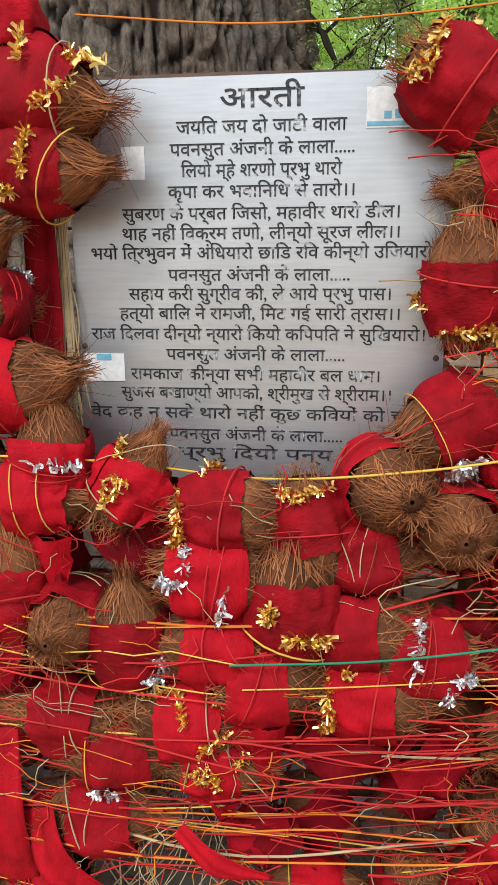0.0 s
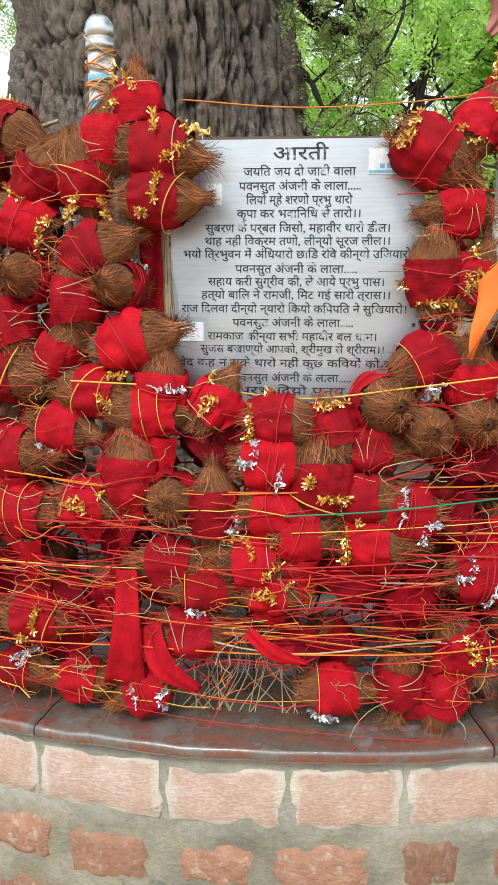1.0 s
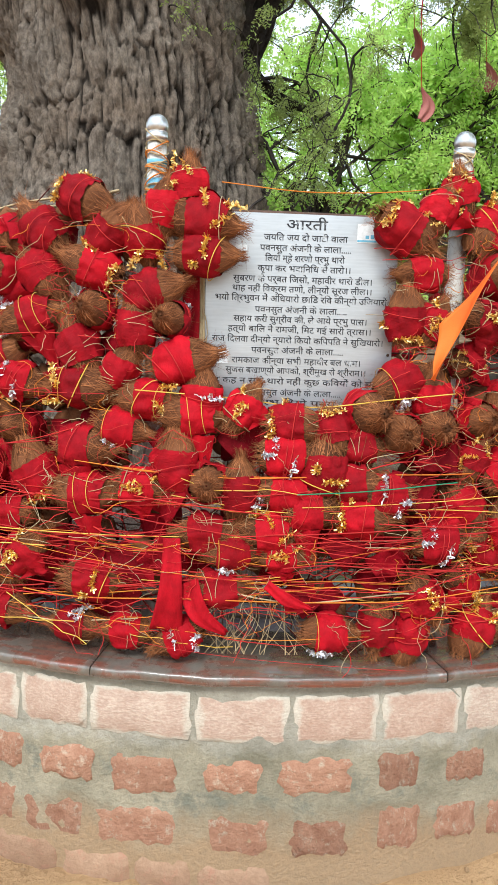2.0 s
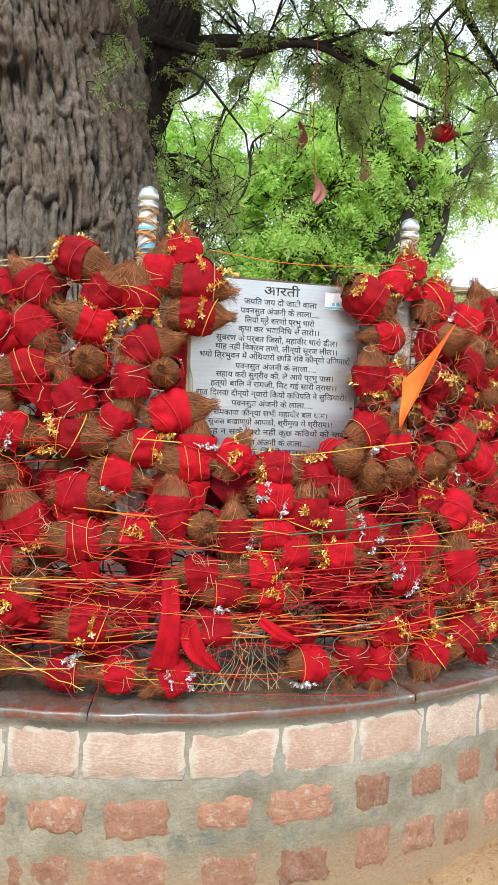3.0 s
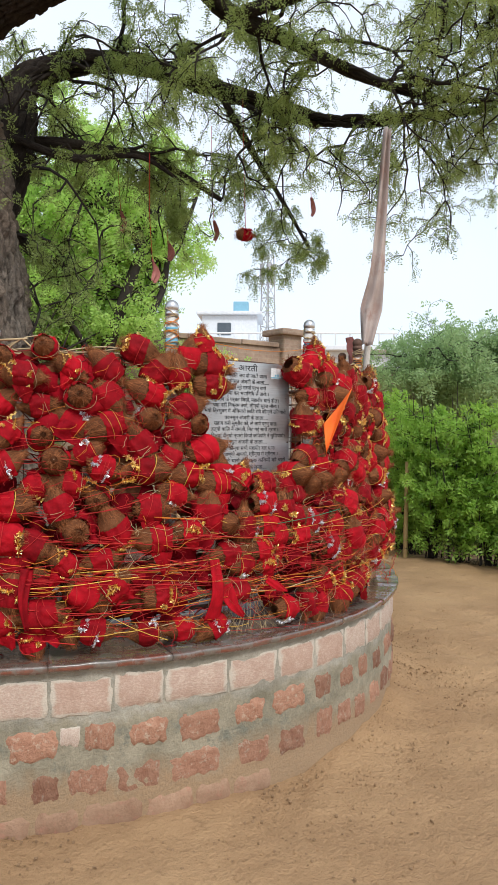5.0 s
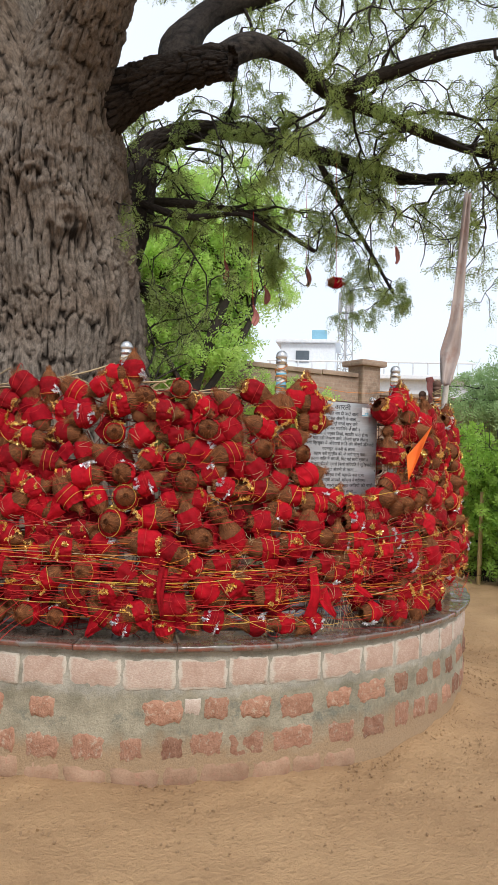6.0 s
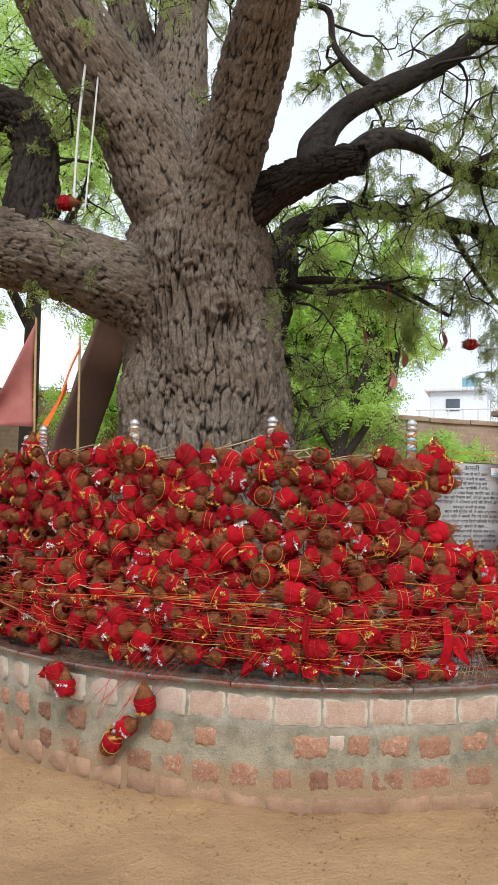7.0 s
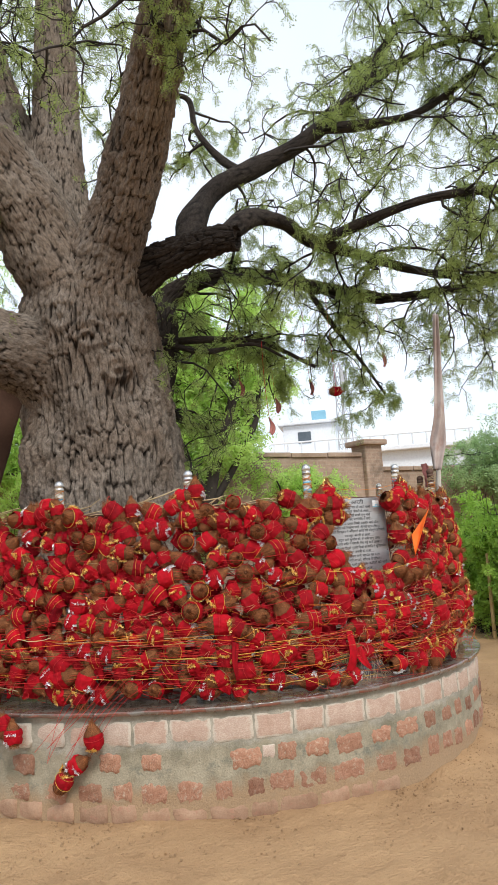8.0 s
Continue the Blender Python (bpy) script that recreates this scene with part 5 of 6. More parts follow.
def tinsel_arrays(seed, lo, hi, count, runs=3):
    """Curled strips of foil along short garlands on the outer side."""
    r = np.random.default_rng(seed)
    vs, fs = [], []
    for _ in range(runs):
        a0, x0 = r.uniform(0.2, 2.9), r.uniform(lo, hi)
        da, dx = r.normal(0, 0.9), r.normal(0, 0.035)
        for k in range(count // runs):
            t = r.random()
            x, a = x0 + dx * t, a0 + da * t
            rad = max(float(girth(np.clip(x, -HALF * 0.9, HALF * 0.9))), 0.041) * 1.07 + 0.008
            c = np.array([x, rad * math.cos(a), rad * math.sin(a)])
            d = unit(r.normal(0, 1, 3) + np.array([0, math.cos(a), math.sin(a)]) * 0.7)
            s = unit(np.cross(d, r.normal(0, 1, 3))) * r.uniform(0.0008, 0.0024)
            ln = r.uniform(0.005, 0.017)
            mid = c + d * ln * 0.5 + r.normal(0, 0.0015, 3)
            b = len(vs) * 6
            vs.append(np.array([c - s, c + s, mid - s, mid + s, c + d * ln - s, c + d * ln + s]))
            fs += [(b, b + 1, b + 3, b + 2), (b + 2, b + 3, b + 5, b + 4)]
    return np.vstack(vs), np.array(fs)


KINDS = []          # husk, fibre, cloth, threads, tinsel (or None), tinsel material, label
for k in range(12):
    span = [(-0.052, 0.045), (-0.075, 0.030), (-0.038, 0.055), (-0.030, 0.066), (-0.080, 0.018), (-0.060, 0.042)][k % 6]
    shiny = (k % 4) in (0, 1, 2) and k != 10
    silver = k in (1, 6)
    KINDS.append((
        raw_mesh("husk", *husk_arrays(k)),
        raw_mesh("coir_fibre", *fibre_arrays(40 + k, 400, *span, 0.8 + 0.5 * (k % 3))),
        raw_mesh("cloth", *cloth_arrays(80 + k, *span, tail={3: 0.10, 8: 0.07, 5: 0.045, 10: 0.12}.get(k, 0.0))),
        raw_mesh("thread", *band_arrays(120 + k, *span, 1 + k % 2)),
        raw_mesh("tinsel", *tinsel_arrays(160 + k, *span, 240, 2 + k % 3)) if shiny else None,
        M_SILVER if silver else M_GOLD,
        (M_THREAD_Y, M_THREAD_R, M_THREAD_P)[k % 3],
        "fibrous brown coconut wrapped in red cloth" + (" with silver tinsel" if silver and shiny else " with gold tinsel" if shiny else " and bound with thread"),
    ))
PROTO = {}


def coconut(kind, m):
    if kind in PROTO:
        return copy_thing(PROTO[kind], m)
    husk, fibre, cloth, thread, tinsel, foil, yarn, label = KINDS[kind]
    ob = thing("coconut", (0, 0, 0), label, "coconut", "coconuts tied to the fence")
    put_mesh("husk", husk, M_HUSK, ob)
    tagged(put_mesh("coir_fibre", fibre, M_FIBRE, ob), kind="stuff")
    put_mesh("cloth", cloth, M_CLOTH, ob, "red cotton cloth")
    put_mesh("thread", thread, yarn, ob)
    if tinsel is not None:
        tagged(put_mesh("tinsel", tinsel, foil, ob), kind="stuff")
    ob.matrix_basis = m
    PROTO[kind] = ob
    return ob


def seat(z):
    """Radius at which the coconuts' middles lie, by height: the heap bulges low down."""
    return np.interp(z, [0.78, 0.95, 1.2, 1.6, 2.1], [2.45, 2.455, 2.46, 2.405, 2.345])


def hung(theta, z, turn, r=None, size=1.0, roll=0.0):
    """The pose of a coconut on the fence: turn is the tip's way in degrees from the right, or 999 where the tip looks outward."""
    a = radians(theta)
    right, out, up = Vector((math.cos(a), math.sin(a), 0)), Vector((math.sin(a), -math.cos(a), 0)), Vector((0, 0, 1))
    if turn == 999:
        x = (out + right * 0.15 * math.sin(theta * 7) + up * 0.12).normalized()
        zz = (up - x * up.dot(x)).normalized()
    else:
        x = (right * math.cos(radians(turn)) + up * math.sin(radians(turn)) + out * 0.12 * math.sin(theta * 13 + z * 29)).normalized()
        zz = (out - x * out.dot(x)).normalized()
    y = zz.cross(x)
    m = Matrix((x, y, zz)).transposed().to_4x4()
    m.translation = ring(theta, seat(z) if r is None else r, z)
    return m @ pose(0, 0, 0, roll, 0, 0) @ Matrix.Scale(size, 4)


placed = []


def tier(kind0, items):
    for k, (z, theta, turn) in enumerate(items):
        kind = (kind0 + 5 * k + int(abs(theta) * 10)) % 12
        if theta in (-5.0, -4.8):
            kind = 2 if theta == -5.0 else 0
        if turn == 999:
            kind = (0, 1, 7, 11)[kind % 4]
        elif kind in (3, 5, 8, 10) and abs(turn) > 60:
            kind = (kind + 1) % 12
        coconut(kind, hung(theta, z, turn, size=1.0 + 0.09 * math.sin(theta * 3 + z * 11) + (0.22 if (z, theta) == (2.08, -5.0) else 0)))
        placed.append((theta, z))


tier(0, [(2.18, -6.2, 90), (2.14, 12.3, 60), (2.13, -13.8, -20), (2.12, -7.9, 80), (2.08, -5.0, -10), (2.07, 9.9, -30), (2.05, -11.8, 50), (2.03, -9.4, -80), (1.98, -4.8, 0), (1.95, 11.0, 180), (1.94, -13.4, 160), (1.87, -8.4, 20)])
tier(1, [(1.83, 9.9, 90), (1.81, 11.9, 60), (1.81, -13.0, 999), (1.79, -7.3, 999), (1.75, -9.7, -90), (1.70, -14.1, 120), (1.67, -6.0, 15), (1.64, -10.7, 60), (1.63, 9.7, 25), (1.59, 12.0, 90), (1.58, -13.7, 180)])
tier(2, [(1.57, -4.7, 90), (1.55, -8.6, 0), (1.54, -1.7, 60), (1.53, 7.3, 999), (1.51, -5.3, 0), (1.49, 12.3, 999), (1.49, 2.0, 0), (1.47, 9.6, 999), (1.46, 4.6, -80), (1.46, -10.3, -10), (1.43, 6.7, 0), (1.40, 1.6, 0), (1.40, -12.8, 0)])
tier(3, [(1.38, -6.4, 90), (1.35, 4.0, -90), (1.32, 6.1, 180), (1.31, -4.1, 999), (1.30, -1.8, 90), (1.29, 8.1, 180), (1.29, 1.0, 180), (1.29, -8.7, 0), (1.26, -12.8, 0), (1.24, 3.4, 0), (1.22, 7.1, 0), (1.17, 0.4, 0), (1.16, -4.3, 180)])
tier(4, [(1.14, 12.9, 0), (1.11, -2.1, 0), (1.10, 1.5, 0), (0.99, -2.8, 0), (0.99, -12.0, 0), (0.95, 12.0, -60), (0.86, 8.5, -90), (0.85, 5.1, 0), (0.83, -9.9, 180), (0.82, -6.0, 210), (0.82, 10.9, -100), (0.83, -13.9, 180)])


def free(theta, z, gap):
    if -9.0 < theta < 8.2 and z > 1.58:
        return False
    if -3.5 < theta < 4.5 and z < 0.97:
        return False
    if theta > 22 and z < 0.86 + min(0.30, (theta - 22) * 0.012):
        return False
    for t, zz in placed:
        dt = (t - theta) * 0.0419
        if abs(dt) < gap * 1.25 and (dt / 1.12) ** 2 + (zz - z) ** 2 < gap * gap:
            return False
    return True


heap = np.random.default_rng(77)
singles = []
for gap, tries in ((0.118, 6500), (0.100, 3500)):
    for _ in range(tries):
        theta, z = heap.uniform(-108, 74), heap.uniform(0.83, 2.14)
        if -17 < theta < 15 and gap < 0.12:
            continue
        if free(theta, z, gap if abs(theta) > 20 else gap * 0.96):
            placed.append((theta, z))
            singles.append((theta, z))
rest = []
singles.sort(key=lambda s: abs(s[0] + 18))
for k, (theta, z) in enumerate(singles):
    turn = 999 if heap.random() < 0.16 else heap.choice([0, 180, 90, -90, 20, 160, -25, 200, 60, 120]) + heap.normal(0, 18)
    kind = int(heap.integers(12))
    if turn == 999:
        kind = (0, 1, 7, 11)[kind % 4]
    elif kind in (3, 5, 8, 10):
        turn = heap.uniform(-55, 55)
    m = hung(theta, z, turn, seat(z) + heap.uniform(-0.04, 0.025), heap.uniform(0.85, 1.12))
    if k < 232:
        coconut(kind, m)
    else:
        rest.append((kind, m))


PLAIN = [(raw_mesh("husk", *husk_arrays(k, 8, 10)), None, raw_mesh("cloth", *cloth_arrays(80 + k, -0.055 + 0.004 * k, 0.035 + 0.003 * k, 6, 20))) for k in range(6)]


def heap_object(name, items, slot, material, label, parent=None, only=None, plain=False):
    out = []
    for kind, m in items:
        me = PLAIN[kind % 6][slot] if plain else KINDS[kind][slot]
        if me is None or (only is not None and KINDS[kind][5] is not only):
            continue
        v = np.empty(len(me.vertices) * 3, np.float32)
        me.vertices.foreach_get("co", v)
        f = np.empty(len(me.loops), np.int32)
        me.loops.foreach_get("vertex_index", f)
        mm = np.array(m)
        out.append((v.reshape(-1, 3) @ mm[:3, :3].T + mm[:3, 3], f.reshape(-1, 4)))
    me = raw_mesh(name, *join_arrays(out))
    return put_mesh(name, me, material, parent, label)


def heap_thing(name, items, label, fibres=True):
    ob = thing(name, (0, 0, 0), label, "coconuts", kind="stuff")
    heap_object("husks", items, 0, M_HUSK, "", ob, plain=not fibres)
    if fibres:
        heap_object("coir_fibres", items, 1, M_FIBRE, "", ob)
        heap_object("tinsel", items, 4, M_GOLD, "", ob, M_GOLD)
        heap_object("tinsel", items, 4, M_SILVER, "", ob, M_SILVER)
    heap_object("cloths", items, 2, M_CLOTH_ISLAND, "", ob, plain=not fibres)
    return ob


if rest:
    heap_thing("coconut_heap", rest, "more red-wrapped coconuts hung round the side of the fence")
inner = []
for _ in range(540):
    theta, z = heap.uniform(-108, 80), heap.uniform(0.85, 2.06)
    if -9.2 < theta < 12.5 and z > 1.42 or -4 < theta < 5 and z < 1.0 or theta > 25 and z < 1.15:
        continue
    inner.append((int(heap.integers(12)), hung(theta, z, heap.uniform(0, 360), heap.uniform(2.27, 2.335), heap.uniform(0.85, 1.05))))
# Extra ring round the hidden back, added to block light through the fence.
for _ in range(330):
    theta, z = heap.uniform(74, 252), heap.uniform(0.83, 2.06)
    inner.append((int(heap.integers(12)), hung(theta, z, heap.uniform(0, 360), heap.uniform(2.27, 2.36), heap.uniform(0.95, 1.15))))
heap_thing("old_coconut_layer", inner, "older dusty red-wrapped coconuts packed against the fence, with a back ring added to block light", False)

# coconuts hanging over the wall's edge and from the boughs
for theta, z, r, turn, kind in ((-48.5, 0.60, 2.60, 95, 4), (-51.0, 0.42, 2.60, 30, 1), (-53.5, 0.31, 2.60, 60, 9), (-63.5, 0.66, 2.60, -80, 10), (-61.5, 0.62, 2.61, 100, 1)):
    coconut(kind, hung(theta, z, turn, r, 0.95))
for x, y, z, turn in ((1.63, 3.80, 3.50, 10), (-2.47, 4.02, 4.42, 0)):
    coconut(8 if x > 0 else 7, Matrix.Translation((x, y, z)) @ pose(0, 0, 0, 0, 0, -30 + turn) @ Matrix.Scale(0.95, 4))

# coconuts heaped round the post tops
for theta, z, turn, kind in ((-31.0, 2.24, 90, 6), (-33.6, 2.20, 180, 2), (-32.0, 2.12, 40, 0), (-58.6, 2.21, 0, 11), (-57.0, 2.17, 90, 2), (-60.0, 2.15, 180, 7), (-82.5, 2.24, 90, 1), (-81.0, 2.18, 0, 9), (-84.0, 2.17, 160, 6), (14.0, 2.20, 100, 2), (16.5, 2.10, 60, 9)):
    coconut(kind, hung(theta, z, turn, 2.335, 0.95))

crumpled = np.random.default_rng(91)
bits = []
for _ in range(260):
    theta, z = crumpled.uniform(-106, 72), crumpled.uniform(0.84, 2.05)
    if -9.5 < theta < 9.5 and z > 1.5 or theta > 24 and z < 1.1:
        continue
    n = 7
    g = np.stack(np.meshgrid(np.linspace(-1, 1, n), np.linspace(-1, 1, n), indexing="ij"), -1).reshape(-1, 2) * crumpled.uniform(0.03, 0.075, 2)
    p = np.column_stack([g, np.zeros(n * n)])
    p[:, 2] = (vnoise(np.column_stack([g * 28, np.full(n * n, theta)])) - 0.5) * 0.07
    m = np.array(hung(theta, z, crumpled.uniform(0, 360), seat(z) + crumpled.uniform(-0.05, 0.03)))
    i, j = np.meshgrid(np.arange(n - 1), np.arange(n - 1), indexing="ij")
    bits.append((p @ m[:3, :3].T + m[:3, 3], np.stack([i * n + j, (i + 1) * n + j, (i + 1) * n + j + 1, i * n + j + 1], -1).reshape(-1, 4)))
tagged(put_mesh("cloth_scraps", raw_mesh("cloth_scraps", *join_arrays(bits)), M_CLOTH_ISLAND), "crumpled red cloth scraps stuffed between the coconuts", "cloth", kind="stuff")

# ---------------------------------------------------------------- threads and ribbons
def skin(z):
    return seat(z) + 0.068


def low_band(r):
    return float(np.clip(r.normal(1.10, 0.13), 0.86, 1.45))


for name, count, mat, thick, seed, label in (("red_threads", 260, M_THREAD_R, 0.0016, 51, "red votive threads wound round the coconuts"), ("orange_threads", 60, M_THREAD_O, 0.0016, 52, "orange votive threads wound round the coconuts"),
                                             ("yellow_threads", 45, M_THREAD_Y, 0.0015, 53, "yellow votive threads wound round the coconuts"), ("pale_threads", 18, M_THREAD_P, 0.0022, 54, "pale old cords wound round the coconuts")):
    v, f = wound(count, low_band, skin, thick, seed, (6, 40))
    tagged(put_mesh(name, raw_mesh(name, v, f), mat), label, "thread", kind="stuff")
v, f = wound(60, lambda r: r.uniform(1.3, 1.75), skin, 0.0013, 55, (4, 16), (-105, -14))
tagged(put_mesh("red_threads", raw_mesh("red_threads", v, f), M_THREAD_R), "fine red threads stretched over the upper coconuts", "thread", kind="stuff")

r_dry = np.random.default_rng(57)
dry = []
for _ in range(170):
    t0, z0 = r_dry.uniform(33, 54), r_dry.uniform(0.95, 1.2)
    p0, p1, p2 = ring(t0, 2.37, z0), ring(t0 + r_dry.normal(0, 1.5), 2.40, z0 - 0.16), ring(t0 + r_dry.normal(0, 2.5), 2.37, Z_TOP + 0.004)
    dry.append(tube_arrays(smooth_path([tuple(p0), tuple(p1), tuple(p2)], 4), np.full(9, 0.0022), 4)[:2])
for _ in range(40):
    t0 = r_dry.uniform(-4.5, 5.0)
    p0, p1, p2 = ring(t0, 2.30, r_dry.uniform(0.9, 1.05)), ring(t0 + r_dry.normal(0, 1), 2.36, 0.86), ring(t0 + r_dry.normal(0, 2), 2.40, Z_TOP + 0.006)
    dry.append(tube_arrays(smooth_path([tuple(p0), tuple(p1), tuple(p2)], 4), np.full(9, 0.0012), 4)[:2])
for _ in range(60):
    t0 = r_dry.uniform(-7.2, -5.2)
    p0, p1, p2 = ring(t0, 2.262, r_dry.uniform(1.85, 2.05)), ring(t0 + r_dry.normal(0, 0.3), 2.27, 1.75), ring(t0 + r_dry.normal(0, 0.5), 2.265, r_dry.uniform(1.5, 1.65))
    dry.append(tube_arrays(smooth_path([tuple(p0), tuple(p1), tuple(p2)], 4), np.full(9, 0.0015), 4)[:2])
tagged(put_mesh("dry_coir", raw_mesh("dry_coir", *join_arrays(dry)), M_THREAD_P), "pale dry coir strands hanging to the platform", "coir", kind="stuff")

for lo, hi, count, seed, cut in ((0.80, 1.42, 420, 58, None), (1.42, 2.08, 330, 59, (-9.5, 12.5))):
    v, f = wound(count, lambda r: r.uniform(lo, hi), lambda z: np.full(np.shape(z), 2.345), 0.0028, seed, (3, 18), wave=0.05, skip=cut)
    tagged(put_mesh("old_threads", raw_mesh("old_threads", v, f), M_OLD_THREAD), "matted old dark red threads behind the coconuts", "thread", kind="stuff")


def tangle(count, lo, hi, a_range, thick, seed, reach):
    """Loose curled thread ends that stand off the coconuts."""
    r = np.random.default_rng(seed)
    out = []
    for _ in range(count):
        theta, z = r.uniform(*a_range), r.uniform(lo, hi)
        if -9.0 < theta < 9.0 and z > 1.55 or -3.5 < theta < 4.5 and z < 0.9:
            continue
        a = radians(theta)
        p = np.array(ring(theta, float(seat(z)) + r.uniform(0.02, 0.075), z))
        side, outward, up = np.array([math.cos(a), math.sin(a), 0]), np.array([math.sin(a), -math.cos(a), 0]), np.array([0, 0, 1.0])
        turn = r.uniform(0, 2 * math.pi)
        pts = [p]
        ln = reach * r.uniform(0.4, 1.5)
        for k in range(7):
            turn += r.normal(0, 0.55)
            pts.append(pts[-1] + (side * math.cos(turn) + up * math.sin(turn) * 0.6 - up * 0.12 + outward * r.normal(0, 0.25)) * ln / 7)
        out.append(tube_arrays(np.array(pts), np.full(8, thick * r.uniform(0.6, 1.3)), 3)[:2])
    return join_arrays(out)


for count, mat, thick, seed, rng_a, label in ((520, M_THREAD_R, 0.0011, 61, (-18, 24), "loose curled red thread ends among the coconuts"), (260, M_THREAD_P, 0.0010, 62, (-18, 24), "loose straw-coloured thread and coir ends among the coconuts"),
                                              (200, M_THREAD_O, 0.0011, 63, (-30, 40), "loose orange thread ends among the coconuts"), (420, M_THREAD_R, 0.0014, 64, (-100, -18), "loose curled red thread ends on the fence's side")):
    v, f = tangle(count, 0.84, 2.1, rng_a, thick, seed, 0.15)
    tagged(put_mesh("loose_threads", raw_mesh("loose_threads", v, f), mat), label, "thread", kind="stuff")


def strand(name, pts, thick, mat, label, parent=None):
    v, f = tube_arrays(smooth_path(pts, 6), np.full((len(pts) - 1) * 6 + 1, thick), 5)[:2]
    if parent is not None:
        return put_mesh(name, raw_mesh(name, v, f), mat, parent, label)
    return tagged(put_mesh(name, raw_mesh(name, v, f), mat), label, "thread")


strand("green_thread", [ring(2.0, 2.52, 1.30), ring(7.0, 2.525, 1.315), ring(13.0, 2.53, 1.34)], 0.0017, M_THREAD_G, "green thread stretched across the coconuts", fence)
strand("yellow_cord", [ring(-9.0, 2.50, 1.585), ring(-2.5, 2.42, 1.565), ring(3.0, 2.42, 1.545), ring(8.0, 2.50, 1.58), ring(13.0, 2.48, 1.60)], 0.0018, M_THREAD_Y, "yellow cord slung below the metal sign", fence)
strand("orange_cord", [ring(-4.0, 2.30, 2.20), ring(2.5, 2.27, 2.185), ring(9.5, 2.27, 2.20), ring(15.2, 2.27, 2.235)], 0.0016, M_THREAD_O, "thin orange cord stretched above the metal sign", fence)
for k in range(10):
    t0 = -50.0 - k * 0.9 + rng.normal(0, 1)
    strand("red_cord", [ring(-40 - k * 1.2, 2.49, 0.93 + 0.01 * k), ring(-45 - k, 2.57, 0.76), ring(t0, 2.585, rng.uniform(0.36, 0.62))], 0.0016, M_THREAD_R, "red thread trailing over the platform edge", fence)


def ribbon(name, pts, widths, mat, label, ripple=0.01, parent=None, seed=1, across=None):
    """A hanging strip of cloth along pts, with soft folds and a little thickness."""
    path = smooth_path(pts, 8)
    w = np.interp(np.linspace(0, 1, len(path)), np.linspace(0, 1, len(widths)), widths)
    d = np.gradient(path, axis=0)
    d /= np.linalg.norm(d, axis=1)[:, None]
    side = np.array(across, float) if across is not None else np.array([0.9, 0.35, 0.1])
    n = 9
    rows = []
    for i in range(len(path)):
        s = unit(side - d[i] * (side @ d[i]))
        o = np.cross(d[i], s)
        for k, u in enumerate(np.linspace(-1, 1, n)):
            rows.append(path[i] + s * u * w[i] / 2 + o * ripple * math.sin(u * 5 + i * 0.25 + seed))
    i, j = np.meshgrid(np.arange(len(path) - 1), np.arange(n - 1), indexing="ij")
    f = np.stack([i * n + j, (i + 1) * n + j, (i + 1) * n + j + 1, i * n + j + 1], -1).reshape(-1, 4)
    ob = put_mesh(name, raw_mesh(name, np.array(rows), f), mat, parent)
    so = ob.modifiers.new("thickness", "SOLIDIFY")
    so.thickness = 0.0015
    return tagged(ob, label, "" if parent is not None else "cloth")


ribbon("red_cloth_strip", [ring(-6.3, 2.50, 1.15), ring(-6.2, 2.53, 1.0), ring(-6.6, 2.50, 0.86)], [0.05, 0.07, 0.10], M_CLOTH, "red cloth strip hanging among the coconuts", 0.003, seed=3, across=(1, 0, 0.1))
ribbon("red_cloth_strip", [ring(-5.2, 2.51, 1.02), ring(-4.2, 2.53, 0.93), ring(-2.4, 2.50, 0.86)], [0.08, 0.06, 0.02], M_CLOTH, "red cloth strip hanging among the coconuts", 0.003, seed=5, across=(0.2, 0, 1))
ribbon("red_cloth_strip", [ring(0.2, 2.53, 1.03), ring(1.6, 2.55, 0.99), ring(3.4, 2.53, 0.955)], [0.03, 0.04, 0.008], M_CLOTH, "red cloth strip hanging among the coconuts", 0.002, seed=6, across=(0, 0, 1))
ribbon("red_cloth_strip", [ring(-26.0, 2.52, 1.16), ring(-26.3, 2.55, 1.03), ring(-26.0, 2.53, 0.90)], [0.07, 0.05, 0.035], M_CLOTH, "red cloth strip hanging among the coconuts", 0.006, seed=8, across=(1, 0.4, 0))
ribbon("red_cloth_strip", [ring(-6.2, 2.29, 1.97), ring(-6.15, 2.285, 1.80), ring(-6.2, 2.285, 1.66)], [0.05, 0.055, 0.055], M_CLOTH, "red cloth strip hanging among the coconuts", 0.002, seed=9, across=(1, 0.1, 0))

# ---------------------------------------------------------------- engraved steel sign
SY = 1.575
sign = thing("steel_sign", (-0.068, SY, 1.42), "brushed steel plate with black engraved prayer text", "sign")


def at_sign(x, z, y=0.0):
    return (x + 0.068, y, z - 1.42)


bm = bmesh.new()
box(bm, (0.596, 0.0025, 0.705), at_sign(-0.068, 1.77, 0.00125), bevel=0.0008, segments=1)
part("plate", bm, M_STEEL, sign)


def shaped(text):
    """Puts the short-i sign before its consonant group, as it is drawn."""
    out = []
    for ch in text:
        if ch == "\u093f":
            k = len(out) - 1
            while k >= 2 and out[k - 1] == "\u094d":
                k -= 2
            out.insert(max(k, 0), ch)
        else:
            out.append(ch)
    return "".join(out)


